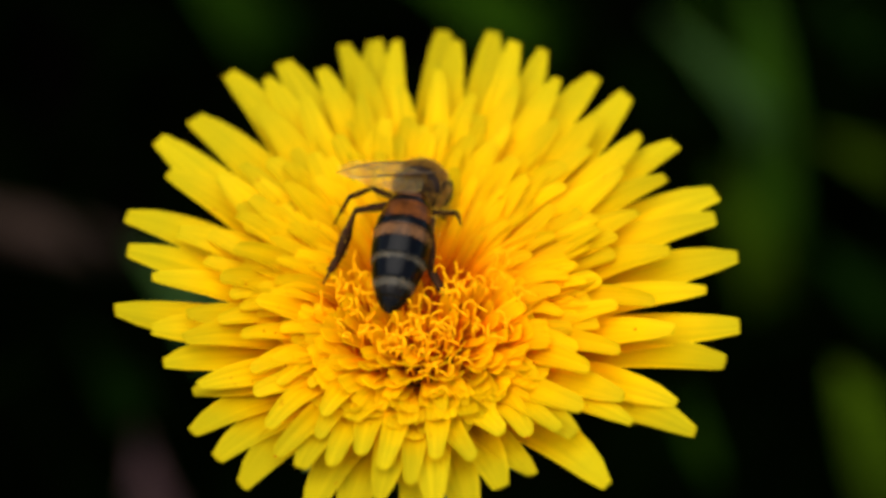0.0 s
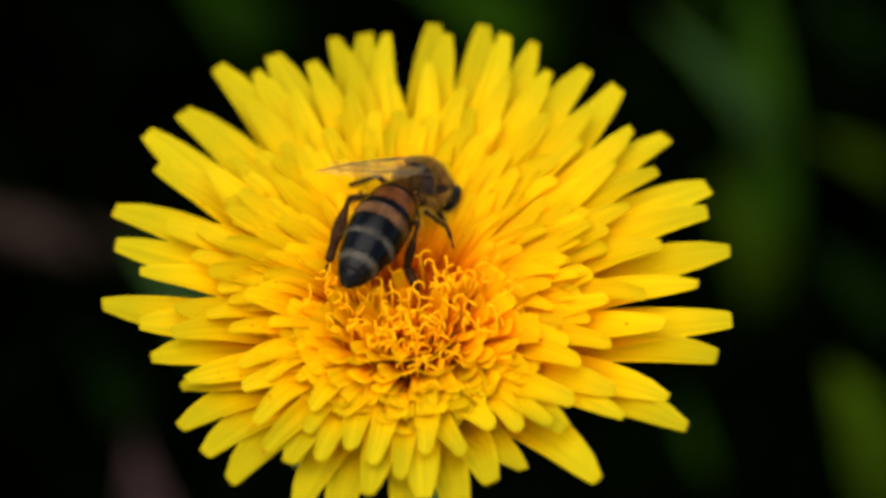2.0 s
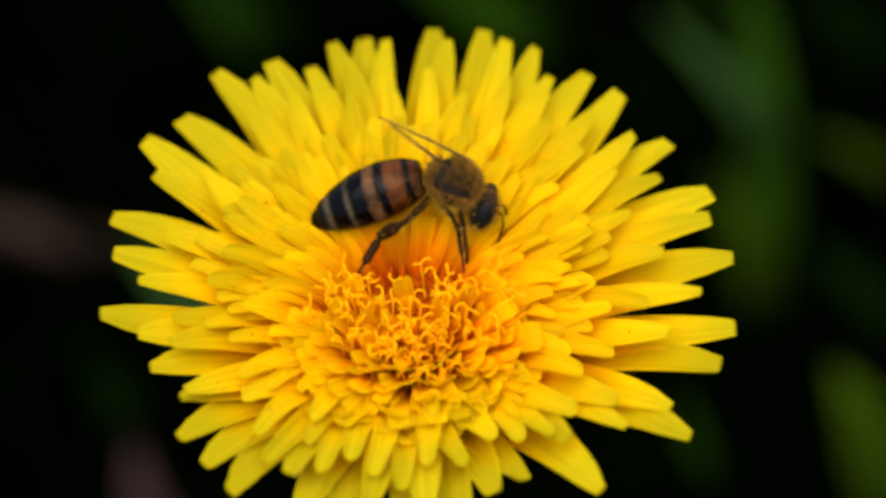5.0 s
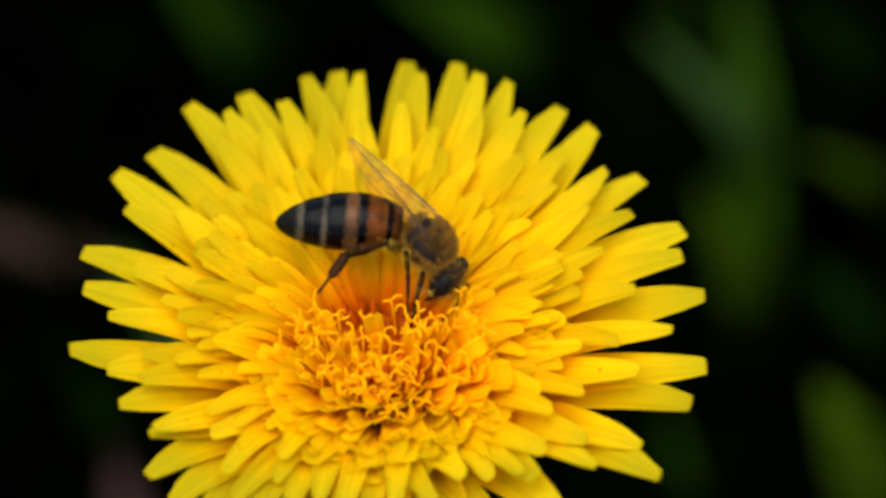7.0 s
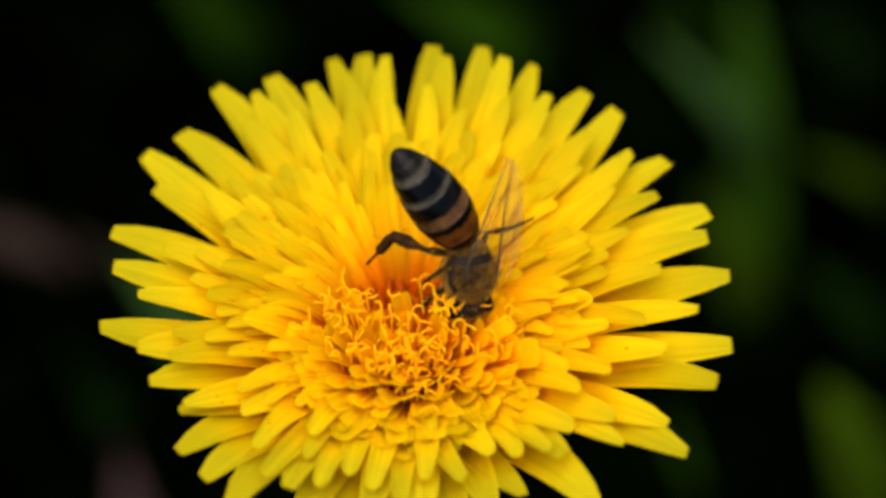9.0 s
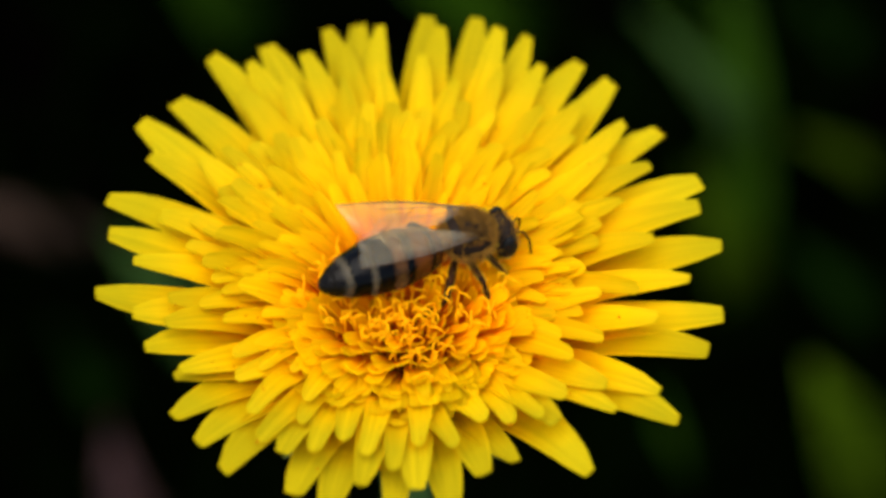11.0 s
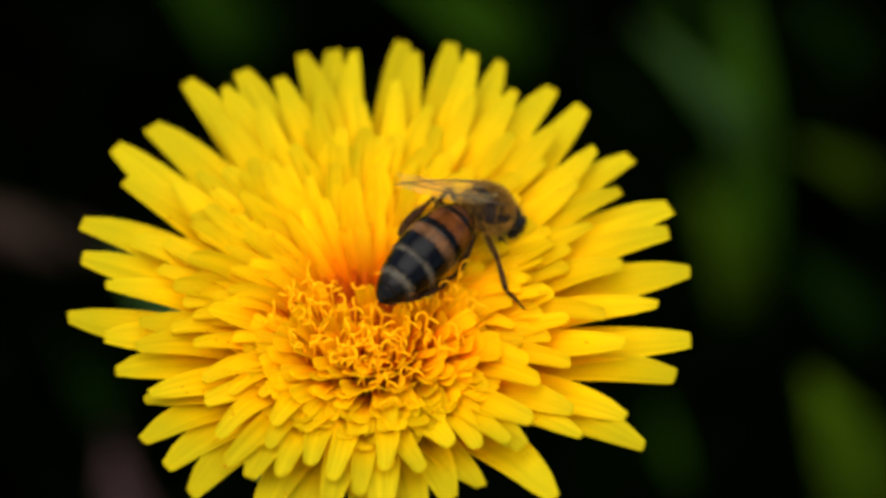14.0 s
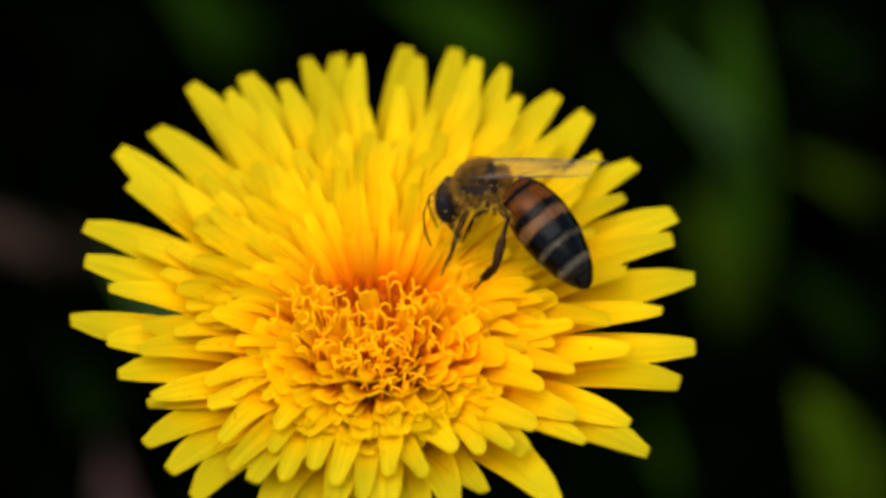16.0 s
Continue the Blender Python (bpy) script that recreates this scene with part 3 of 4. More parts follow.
    # the packed, unopened florets of the very heart
    dome = [(0.002 + 0.0078 * math.sin(i / 14 * math.pi / 2), 0.0080 * math.cos(i / 14 * math.pi / 2) + 0.0001) for i in range(15)]
    bm = lathe(dome, 40)
    for v in bm.verts:
        v.co *= 1 + 0.10 * noise.noise(v.co * 900)
    buds = random.Random(23)
    for i in range(230):
        r = 7.4 * math.sqrt((i + 0.5) / 230)
        a = i * 2.39996 + buds.gauss(0, 0.05)
        foot = Vector((2.0 + 7.6 * math.sqrt(1 - (r / 8.0) ** 2) - 0.5, r * math.cos(a), r * math.sin(a)))
        aim_at = (Vector((9.0, foot.y, foot.z)) + Vector((0, buds.gauss(0, 1.2), buds.gauss(0, 1.2)))).normalized()
        tall, fat = buds.uniform(1.1, 2.0), buds.uniform(0.20, 0.32)
        tube([(foot + aim_at * tall * u) * MM for u in (0, 0.45, 0.8, 1.0)], [fat * 0.8 * MM, fat * MM, fat * 0.8 * MM, fat * 0.3 * MM], 6, bm)
    m = part("floret_mass", bm, HEART, head, "packed unopened deep orange florets")
    m.location = (HEART_X * MM, (HEART_Y + 2.2) * MM, 0)
    m.rotation_euler = (0, radians(-90), 0)
    # forked, curling styles, in tangled knots
    knots = [(HEART_X + u, HEART_Y + v, n, wide) for u, v, n, wide in ((-4.2, 3.0, 20, 1.5), (2.6, 3.2, 16, 1.2), (-0.2, 0.4, 28, 1.5), (3.8, 0.6, 10, 1.3), (-4.0, 0.2, 12, 1.5), (0.4, -2.2, 14, 1.4))]
    for x, y in [(u + rng.gauss(0, wide), v + rng.gauss(0, wide * 0.7)) for u, v, n, wide in knots for _ in range(n)]:
        r, a = math.hypot(x - HEART_X, y - HEART_Y), math.atan2(y - HEART_Y, x - HEART_X)
        if math.hypot(x + 0.5, y - 3.4) < 1.6 or r > 7:
            continue
        lean = Vector((x - HEART_X, y - HEART_Y, 0)) * 0.14 + Vector((rng.uniform(-.8, .8), rng.uniform(-.8, .8), 0))
        top = rng.uniform(11.9, 13.2) - 0.014 * r * r
        pts = [Vector((x, y, 6.5)), Vector((x, y, 8.5)) + lean * 0.4, Vector((x, y, top - 1.2)) + lean * 0.75, Vector((x, y, top)) + lean]
        bm = tube([p * MM for p in pts], [0.11 * MM, 0.10 * MM, 0.085 * MM, 0.075 * MM], 6)
        turn = rng.random() * 6.283
        for sgn in (1, -1):
            d = Vector((math.cos(turn), math.sin(turn), 0)) * sgn
            q, arm = pts[-1].copy(), []
            ang = rng.uniform(0.9, 1.4)
            d.rotate(Euler((0, 0, rng.uniform(-0.7, 0.7))))
            bendy = Euler((0, 0, rng.uniform(-0.45, 0.45)))
            size = rng.uniform(0.09, 0.19)
            for k in range(9):
                arm.append(q * MM)
                q = q + (d * math.cos(ang) + Vector((0, 0, 1)) * math.sin(ang)) * size
                ang -= rng.uniform(0.15, 0.55)
                d.rotate(bendy)
            tube(arm, [0.066 * MM] * 9, 6, bm)
        part("style", bm, STYLE, head)
    return head


dandelion()


# ---- the honey bee ----
def fur(name, parent, mat, count, place, length, seed, label):
    """Short tapering hairs on a rounded body; place gives a point and its normal in mm."""
    rng = random.Random(seed)
    verts, faces = [], []
    for _ in range(count):
        p, n = place(rng)
        n = (n + Vector((rng.gauss(0, .25) - 0.25, rng.gauss(0, .25), rng.gauss(0, .25)))).normalized()
        side = n.orthogonal().normalized()
        side.rotate(Matrix.Rotation(rng.random() * 6.3, 3, n))
        k = len(verts)
        ln = length * rng.uniform(0.6, 1.2)
        for q in (p - side * 0.013, p + side * 0.013, p + n * ln * 0.6 + side * 0.009 , p + n * ln):
            verts.append(tuple(q * MM))
        faces += [(k, k + 1, k + 2), (k, k + 2, k + 3)]
    me = bpy.data.meshes.new(name)
    me.from_pydata(verts, [], faces)
    me.materials.append(mat)
    ob = new(name, me)
    ob.parent = parent
    return tagged(ob, label, kind="stuff")


def on_ball(centre, radii, keep=lambda d, c: True):
    def place(rng):
        while True:
            d = Vector((rng.gauss(0, 1), rng.gauss(0, 1), rng.gauss(0, 1))).normalized()
            if keep(d, rng.random()):
                break
        p = Vector(centre) + Vector((d.x * radii[0], d.y * radii[1], d.z * radii[2]))
        return p, Vector((d.x / radii[0], d.y / radii[1], d.z / radii[2])).normalized()
    return place


def ball(centre, radii, sides=24, rings=16):
    bm = bmesh.new()
    bmesh.ops.create_uvsphere(bm, u_segments=sides, v_segments=rings, radius=1.0)
    for v in bm.verts:
        v.co = Vector([(c + q * r) * MM for c, q, r in zip(centre, v.co, radii)])
    return bm


def wing_outline(length, width, tip, rows=10):
    """A membrane sheet from its root at 0 out along -x, lying in the xy plane, chord along +y."""
    pts = []
    for i in range(rows + 1):
        s = i / rows
        lead = -0.10 * width * math.sin(math.pi * s)
        w = width * (0.16 + 0.84 * math.sin(min(1, s / tip) * math.pi / 2) ** 1.2)
        if s > tip:
            w *= math.sqrt(max(0.0, 1 - ((s - tip) / (1 - tip)) ** 2)) * 0.92 + 0.08
        row = []
        for j in range(7):
            v = j / 6
            row.append((-s * length * MM, (lead + w * v) * MM, 0.06 * MM * math.sin(v * 9 + s * 4)))
        pts.append(row)
    return pts


def make_wing(bee, side):
    """Forewing with its hindwing and veins; side is +1 for the bee's left."""
    def sheet(points):
        pts = [[(x, -y * side, z) for x, y, z in row] for row in points]
        return grid_mesh(pts)
    fore = wing_outline(8.6, 2.9, 0.72)
    wing = part("wing", sheet(fore), WING, bee, "clear brownish veined wing")
    hind = wing_outline(5.6, 1.8, 0.6)
    hind = [[(x - 1.0 * MM, y + 1.9 * MM, z - 0.08 * MM) for x, y, z in row] for row in hind]
    part("hindwing", sheet(hind), WING, wing)
    for col, rad in ((0, 0.07), (1, 0.03), (3, 0.018), (5, 0.015)):
        line = [Vector(row[col]) for row in fore[: 11 if col == 0 else 8]]
        bm = tube([(p.x, -p.y * side, p.z) for p in line], [rad * MM * (1 - 0.6 * i / 11) for i in range(len(line))], 5)
        part("vein", bm, VEIN, wing, "thin dark wing vein")
    for i, (c0, c1) in ((4, (1, 3)), (6, (3, 5))):
        bm = tube([(fore[i + n][c][0], -fore[i + n][c][1] * side, 0.05 * MM) for n, c in ((0, c0), (1, c1))], [0.025 * MM] * 2, 5)
        part("vein", bm, VEIN, wing, "thin dark wing vein")
    return wing


def make_leg(bee, sizes, radii, flat, seed):
    """Thigh, shin and foot, each lying along +x of its own space; sizes in mm."""
    def seg(size, r0, r1, fl, belly, more=()):
        rows = [(0.0, r0), (0.25, r0 + belly * 0.6), (0.55, max(r0, r1) + belly), (0.8, r1 + belly * 0.8), (1.0, r1), *more]
        return tube([(size * u * MM, 0, 0) for u, _ in rows], [r * MM for _, r in rows], 9, None, fl)
    leg = part("leg", seg(sizes[0], radii[0], radii[1], 1.0, 0.05), LEG, bee, "dark brown bristly leg")
    shin = part("tibia", seg(sizes[1], radii[1] * 0.8, radii[2], flat, 0.05 if flat == 1 else 0.10), LEG, leg)
    foot_rows = [(0.0, radii[2] * 0.7), (0.12, radii[2]), (0.5, radii[2] * 0.95), (0.6, radii[3]), (0.64, radii[3] * 0.8), (0.75, radii[3]), (0.79, radii[3] * 0.75), (0.92, radii[3]), (1.0, radii[3] * 0.6)]
    foot = part("tarsus", tube([(sizes[2] * u * MM, 0, -0.12 * max(0, u - 0.55) * MM) for u, _ in foot_rows], [r * MM for _, r in foot_rows], 8, None, flat), LEG, leg)

    def along(size, r):
        def place(rng):
            a, u = rng.random() * 6.283, rng.uniform(0.05, 0.98)
            n = Vector((0, math.cos(a), math.sin(a)))
            return Vector((size * u, 0, 0)) + n * r, (n + Vector((0.7, 0, 0))).normalized()
        return place
    fur("hair", leg, POLLEN, 110, along(sizes[0], radii[1]), 0.30, seed, "dusty yellow hair")
    fur("hair", shin, POLLEN, 50, along(sizes[1], radii[2]), 0.24, seed + 5, "dusty yellow hair")
    return leg, shin, foot


def make_bee():
    bee = new("honey_bee")
    tagged(bee, "furry honey bee banded amber and black, foraging on a dandelion", "bee")
    part("thorax", ball((0, 0, 0), (1.82, 1.70, 1.50)), CHITIN, bee, "dark hairy thorax")
    def coat(d, c):
        """Fur all over but for the bare groove across the back, the wing roots and the belly."""
        if d.z < -0.7 or -0.66 < d.x + 0.12 * d.y * d.y < -0.36 and d.z > 0.05 or abs(d.y) > 0.72 and 0.15 < d.z < 0.5 and d.x > -0.4:
            return False
        return c < 0.75 + 0.5 * noise.noise(d * 3) - 0.45 * max(0.0, 0.2 - d.z) - 0.3 * max(0.0, d.x - 0.4)
    fur("thorax_fur", bee, FUR, 7000, on_ball((0, 0, 0), (1.82, 1.70, 1.50), coat), 0.42, 3, "tan fur")
    # head
    head = part("head", ball((2.50, 0, -0.95), (0.85, 1.55, 1.35)), CHITIN, bee, "dark triangular head")
    for s in (1, -1):
        part("eye", ball((2.50, 1.28 * s, -0.75), (0.62, 0.42, 1.02), 18, 12), EYE, head, "large black oval eye")
        part("antenna", tube([Vector(p) * MM for p in ((3.2, 0.3 * s, -0.6), (3.75, 0.6 * s, -0.5), (4.1, 0.85 * s, -1.1), (4.25, 1.1 * s, -2.2), (4.1, 1.2 * s, -3.4))],
                             [0.07 * MM, 0.06 * MM, 0.08 * MM, 0.08 * MM, 0.07 * MM], 7), LEG, head, "thin black feeler")
    part("mouthparts", tube([Vector(p) * MM for p in ((2.65, 0, -2.1), (2.7, 0, -2.8), (2.55, 0, -3.5))], [0.35 * MM, 0.25 * MM, 0.10 * MM], 8), LEG, head)
    fur("face_fur", head, FUR, 800, on_ball((2.50, 0, -0.95), (0.85, 1.55, 1.35), lambda d, c: abs(d.y) < 0.75), 0.38, 4, "short pale fur")
    grains = random.Random(21)
    verts, faces = [], []
    for _ in range(260):
        centre, radii = grains.choice((((0, 0, 0), (2.2, 2.05, 1.9)), ((0, 0, -0.6), (2.1, 2.0, 1.5)), ((2.50, 0, -0.95), (1.1, 1.75, 1.55))))
        d = Vector((grains.gauss(0, 1), grains.gauss(0, 1), grains.gauss(-0.6, 0.8))).normalized()
        p, q, k = Vector(centre) + Vector((d.x * radii[0], d.y * radii[1], d.z * radii[2])), grains.uniform(0.03, 0.07), len(verts)
        verts += [tuple((p + Vector(o) * q) * MM) for o in ((1, 0, 0), (-1, 0, 0), (0, 1, 0), (0, -1, 0), (0, 0, 1), (0, 0, -1))]
        faces += [tuple(k + i for i in f) for f in ((0, 2, 4), (2, 1, 4), (1, 3, 4), (3, 0, 4), (2, 0, 5), (1, 2, 5), (3, 1, 5), (0, 3, 5))]
    me = bpy.data.meshes.new("pollen")
    me.from_pydata(verts, [], faces)
    me.materials.append(POLLEN)
    dust = new("pollen", me)
    dust.parent = bee
    tagged(dust, "yellow pollen grains caught in the fur", kind="stuff")
    # abdomen on its own joint
    def girth(s):
        return 2.12 * max(0.02, math.sin(math.pi * min(1, (s * 0.91 + 0.09))) ** 0.5) * (1 - 0.22 * s)
    sag = lambda x: -0.9 * MM * (x / (8.2 * MM)) ** 2 - 0.1 * MM
    core = [(-8.1 * MM * i / 24, girth(i / 24) * 0.95 * MM) for i in range(25)]
    abdomen = part("abdomen", lathe(core, 28, 1.0, 0.97, sag), ABDOMEN, bee, "pointed amber and black banded abdomen")
    cuts = (0.0, 0.11, 0.335, 0.575, 0.755, 0.88, 1.0)
    for a, b in zip(cuts, cuts[1:]):
        rows = []
        for i in range(8):
            s = a - 0.01 + (b - a + 0.035) * i / 7
            s = min(max(s, 0.0), 1.0)
            puff = 1.0 + 0.035 * i / 7
            rows.append((-8.15 * MM * s - 0.00001 * i, girth(s) * puff * MM))
        part("tergite", lathe(rows, 32, 1.0, 0.97, sag), ABDOMEN, abdomen)

    def ring(rng):
        s = rng.choice((0.02, 0.05, 0.37, 0.40, 0.59, 0.60, 0.61, 0.78, 0.80, 0.03, rng.random())) + rng.gauss(0, 0.012)
        s = min(max(s, 0.0), 0.97)
        a = rng.random() * 6.283
        n = Vector((0, math.cos(a), math.sin(a) * 0.9))
        return Vector((-8.1 * s, 0, sag(-8.1 * MM * s) / MM)) + n * girth(s) * 1.0, (n + Vector((-1.1, 0, 0))).normalized()
    fur("abdomen_fur", abdomen, FUR, 1100, ring, 0.24, 6, "short pale hair bands")
    wings = [make_wing(bee, s) for s in (1, -1)]
    legs = []
    for s in (1, -1):
        legs.append((*make_leg(bee, (1.5, 1.7, 2.2), (0.19, 0.16, 0.13, 0.08), 1.0, 31 + s), (1.1, 0.9 * s, -1.3), (1.5, 1.7, 2.2)))
        legs.append((*make_leg(bee, (2.1, 2.2, 3.0), (0.19, 0.17, 0.15, 0.08), 1.0, 41 + s), (-0.1, 1.1 * s, -1.35), (2.1, 2.2, 3.0)))
        size = (3.0, 3.2, 3.2) if s == 1 else (2.8, 3.2, 3.2)
        legs.append((*make_leg(bee, size, (0.24, 0.20, 0.36, 0.11), 0.7, 51 + s), (-1.1, 0.9 * s, -1.35), size))
    return bee, abdomen, wings, legs


BEE, BEE_ABDOMEN, BEE_WINGS, BEE_LEGS = make_bee()


def wing_pose(side, sweep, raised, twist):
    """sweep: degrees out from straight back; raised: up from level; twist about the leading edge."""
    root = Matrix.Translation((0.2 * MM, 1.25 * side * MM, 1.25 * MM))
    return root @ Matrix.Rotation(radians(-sweep * side), 4, "Z") @ Matrix.Rotation(radians(raised), 4, "Y") @ Matrix.Rotation(radians(twist * side), 4, "X")


def motions():
    # seconds, place in mm, roll, pitch and heading in degrees
    flight = [
        (0, 0.47, 6.81, 123.61, -0.2, 41.8, 70.5),
        (0.5, 0.61, 6.48, 123.61, -0.2, 41.3, 63.6),
        (1, 0.59, 6.37, 123.66, -0.5, 39.6, 59.3),
        (1.5, 0.97, 6.64, 123.62, -0.8, 36.8, 51.8),
        (2, 1.17, 6.55, 123.46, -5.4, 38.2, 45.4),
        (2.5, 1.15, 6.77, 123.44, -3.2, 29.8, 43.4),
        (2.8, 1.77, 6.59, 124.00, 0.0, 18.0, 40.0),
        (3, 1.33, 6.37, 124.03, -2.1, 18.5, 30.6),
        (3.2, 2.28, 6.25, 124.20, -8.9, 20.5, 14.1),
        (4.2, 2.70, 6.85, 123.50, -18.0, 16.0, -8.0),
        (5.3, 3.36, 6.95, 124.00, -26.0, 20.0, -28.0),
        (5.5, 2.93, 6.79, 124.13, -28.6, 22.4, -38.7),
        (6, 2.87, 6.27, 123.91, -28.8, 23.5, -36.8),
        (6.5, 2.57, 6.15, 123.90, -24.8, 20.3, -40.4),
        (7, 3.47, 4.95, 123.89, -27.3, 23.7, -39.6),
        (7.5, 4.45, 3.43, 123.73, -29.0, 31.3, -46.8),
        (8, 4.79, 2.92, 124.01, -25.2, 39.2, -59.0),
        (8.5, 4.66, 2.17, 124.01, -22.3, 42.2, -62.6),
        (9, 4.35, 1.15, 123.89, -21.4, 49.4, -83.7),
        (9.5, 4.07, 1.69, 124.22, -18.5, 31.9, -50.5),
        (9.7, 3.51, 1.03, 124.00, -20.0, 22.0, -48.0),
        (10, 4.23, 1.80, 123.17, -15.0, 15.4, -35.9),
        (10.2, 3.62, 0.02, 123.58, -4.3, 5.5, 4.5),
        (10.6, 3.95, 0.45, 124.50, -3.0, 4.5, 12.0),
        (11.2, 4.81, 1.60, 124.50, 0.0, 2.0, 25.0),
        (11.9, 5.30, 4.30, 124.75, 4.5, 0.0, 39.0),
        (12.3, 5.48, 5.67, 124.57, 7.4, -5.2, 46.8),
        (12.4, 6.03, 5.72, 124.50, 4.0, 6.0, 44.0),
        (12.5, 6.76, 5.32, 123.99, 3.8, 23.5, 45.5),
        (12.7, 7.08, 4.21, 124.00, 4.0, 34.0, 48.0),
        (13, 7.19, 4.17, 123.54, -2.7, 41.1, 39.8),
        (13.2, 6.94, 3.45, 123.50, 0.0, 24.0, 35.0),
        (13.5, 7.30, 5.30, 124.56, 3.7, 11.0, 37.1),
        (14, 7.85, 5.61, 124.04, -2.0, 34.8, 35.5),
        (14.2, 8.02, 5.85, 124.00, 0.0, 32.0, 36.0),
        (14.5, 8.67, 5.79, 124.09, -0.1, 38.9, 38.0),
        (14.8, 8.50, 6.37, 124.00, 0.0, 34.0, 52.0),
        (15, 7.96, 7.31, 123.52, -0.1, 29.0, 75.9),
        (15.2, 8.88, 6.77, 124.60, 0.0, 8.0, 128.0),
        (15.4, 9.04, 5.25, 126.60, 4.0, -0.0, 134.0),
        (15.5, 7.97, 5.42, 127.21, 6.5, -2.8, 134.8),
        (15.7, 7.56, 5.62, 127.00, 14.0, 6.0, 150.0),
        (16, 7.18, 6.00, 126.77, 24.7, 17.6, 176.9),
    ]
    walk(BEE, [(t, pose(x * MM, y * MM, z * MM, rx, ry, rz)) for t, x, y, z, rx, ry, rz in flight])
    # the abdomen bends on the waist
    bends = [
        (0, -46.1, 15.1),
        (0.5, -41.6, 14.8),
        (1, -31.2, 15.6),
        (1.5, -30.9, 16.0),
        (2, -30.3, 20.6),
        (2.5, -25.6, 22.5),
        (2.8, -13.5, 24.0),
        (3, -10.1, 32.2),
        (3.2, -9.4, 44.4),
        (4.2, -2.6, 51.2),
        (5.3, -48.2, 1.3),
        (5.5, -40.9, 15.2),
        (6, -37.9, 23.3),
        (6.5, -31.5, 22.7),
        (7, -28.2, 29.6),
        (7.5, -39.1, 14.3),
        (8, -40.2, 23.4),
        (8.5, -2.3, 38.5),
        (9, 11.2, 35.5),
        (9.5, -29.4, 9.1),
        (9.7, -29.4, 4.8),
        (10, -21.8, -0.4),
        (10.2, -18.5, -20.0),
        (10.6, 0.0, -6.0),
        (11.2, 7.4, 6.5),
        (11.9, 1.0, -3.0),
        (12.3, -14.0, -12.0),
        (12.4, -19.0, -1.5),
        (12.5, -20.3, 3.6),
        (12.7, -27.1, 6.5),
        (13, -35.6, 13.4),
        (13.2, -6.0, 4.6),
        (13.5, -24.0, 9.5),
        (14, -34.0, 16.4),
        (14.2, -12.8, 9.9),
        (14.5, -11.9, 9.8),
        (14.8, -16.7, 3.8),
        (15, 30.6, 1.5),
        (15.2, 53.5, -20.2),
        (15.4, 18.7, -20.6),
        (15.5, -20.0, -12.4),
        (15.7, -18.3, -30.7),
        (16, -40.5, -40.7),
    ]
    walk(BEE_ABDOMEN, [(t, pose(-2.1 * MM, 0, -0.4 * MM, 0, ry, rz)) for t, ry, rz in bends])
    # wings: seconds, sweep, raised, twist
    beats = {1: [(0, 17, 1, 9), (0.5, 16, -7, -4), (1, 13, -1, -9), (1.5, 11, 0, -12), (2, 11, -7, -17), (2.5, 12, -7, -27), (2.8, 13, 4, -28), (3.2, -4, 15, -13), (5.3, -33, 21, -31), (5.5, -4, 0, -31), (6, -17, 1, -27), (6.5, -16, 6, -30), (7, -5, 0, -25), (7.5, -17, 19, 12), (8, -5, 10, -20), (8.5, -1, 12, -19), (9, 2, 19, -82), (9.5, -15, 16, -64), (9.7, -30, 35, -61), (10, -15, -1, -61), (10.2, 8, 9, 0), (11.2, 9, 13, 0), (12.3, 7, 7, 0), (12.4, 8, 5, 0), (12.5, -5, 14, -34), (12.7, 6, 16, -37), (13, 1, 7, -14), (13.2, 5, 22, -22), (13.5, -11, 5, -19), (13.7, -9, 15, -28), (14, 2, 1, -19), (14.2, 8, 10, -22), (14.5, 9, 13, -7), (14.8, 0, 21, -4), (15, -5, 39, 59), (15.2, 8, 14, 0), (15.4, 12, 9, 0), (15.5, 9, 9, -4), (15.7, 12, 19, -1), (16, 16, 3, 12)],
             -1: [(0, -30, -1, 2), (1.5, -24, 0, 11), (2.5, -27, -9, 20), (2.8, -33, -4, 23), (3.2, 21, 33, 11), (5.3, 34, 31, 23), (5.5, 28, 24, 36), (6, -5, -2, 42), (6.5, -4, 4, 51), (7, 2, 9, 55), (7.5, 5, 21, 68), (8, -18, 1, 82), (8.5, -22, 2, 88), (9, -21, 11, 41), (9.5, 4, 29, 92), (9.7, 20, 45, 59), (10, 21, 20, 59), (10.2, 8, 9, 0), (11.2, 9, 13, 0), (12.3, 7, 7, 0), (12.4, 8, 5, 0), (12.5, -8, 14, 26), (12.7, -20, 15, 14), (13, -15, 15, 14), (13.2, -19, 21, 20), (13.5, 0, 8, 11), (13.7, -3, 16, 20), (14, -19, 2, 20), (14.2, -22, 9, 20), (14.5, -18, 16, 29), (14.8, -14, 19, 23), (15, -11, 36, -4), (15.2, 8, 14, 0), (15.4, 12, 9, 0), (15.5, 4, -4, 2), (15.7, -15, 11, -4), (16, 8, -13, -20)]}
    for wing, side in zip(BEE_WINGS, (1, -1)):
        walk(wing, [(t, wing_pose(side, a, b, c)) for t, a, b, c in beats[side]])
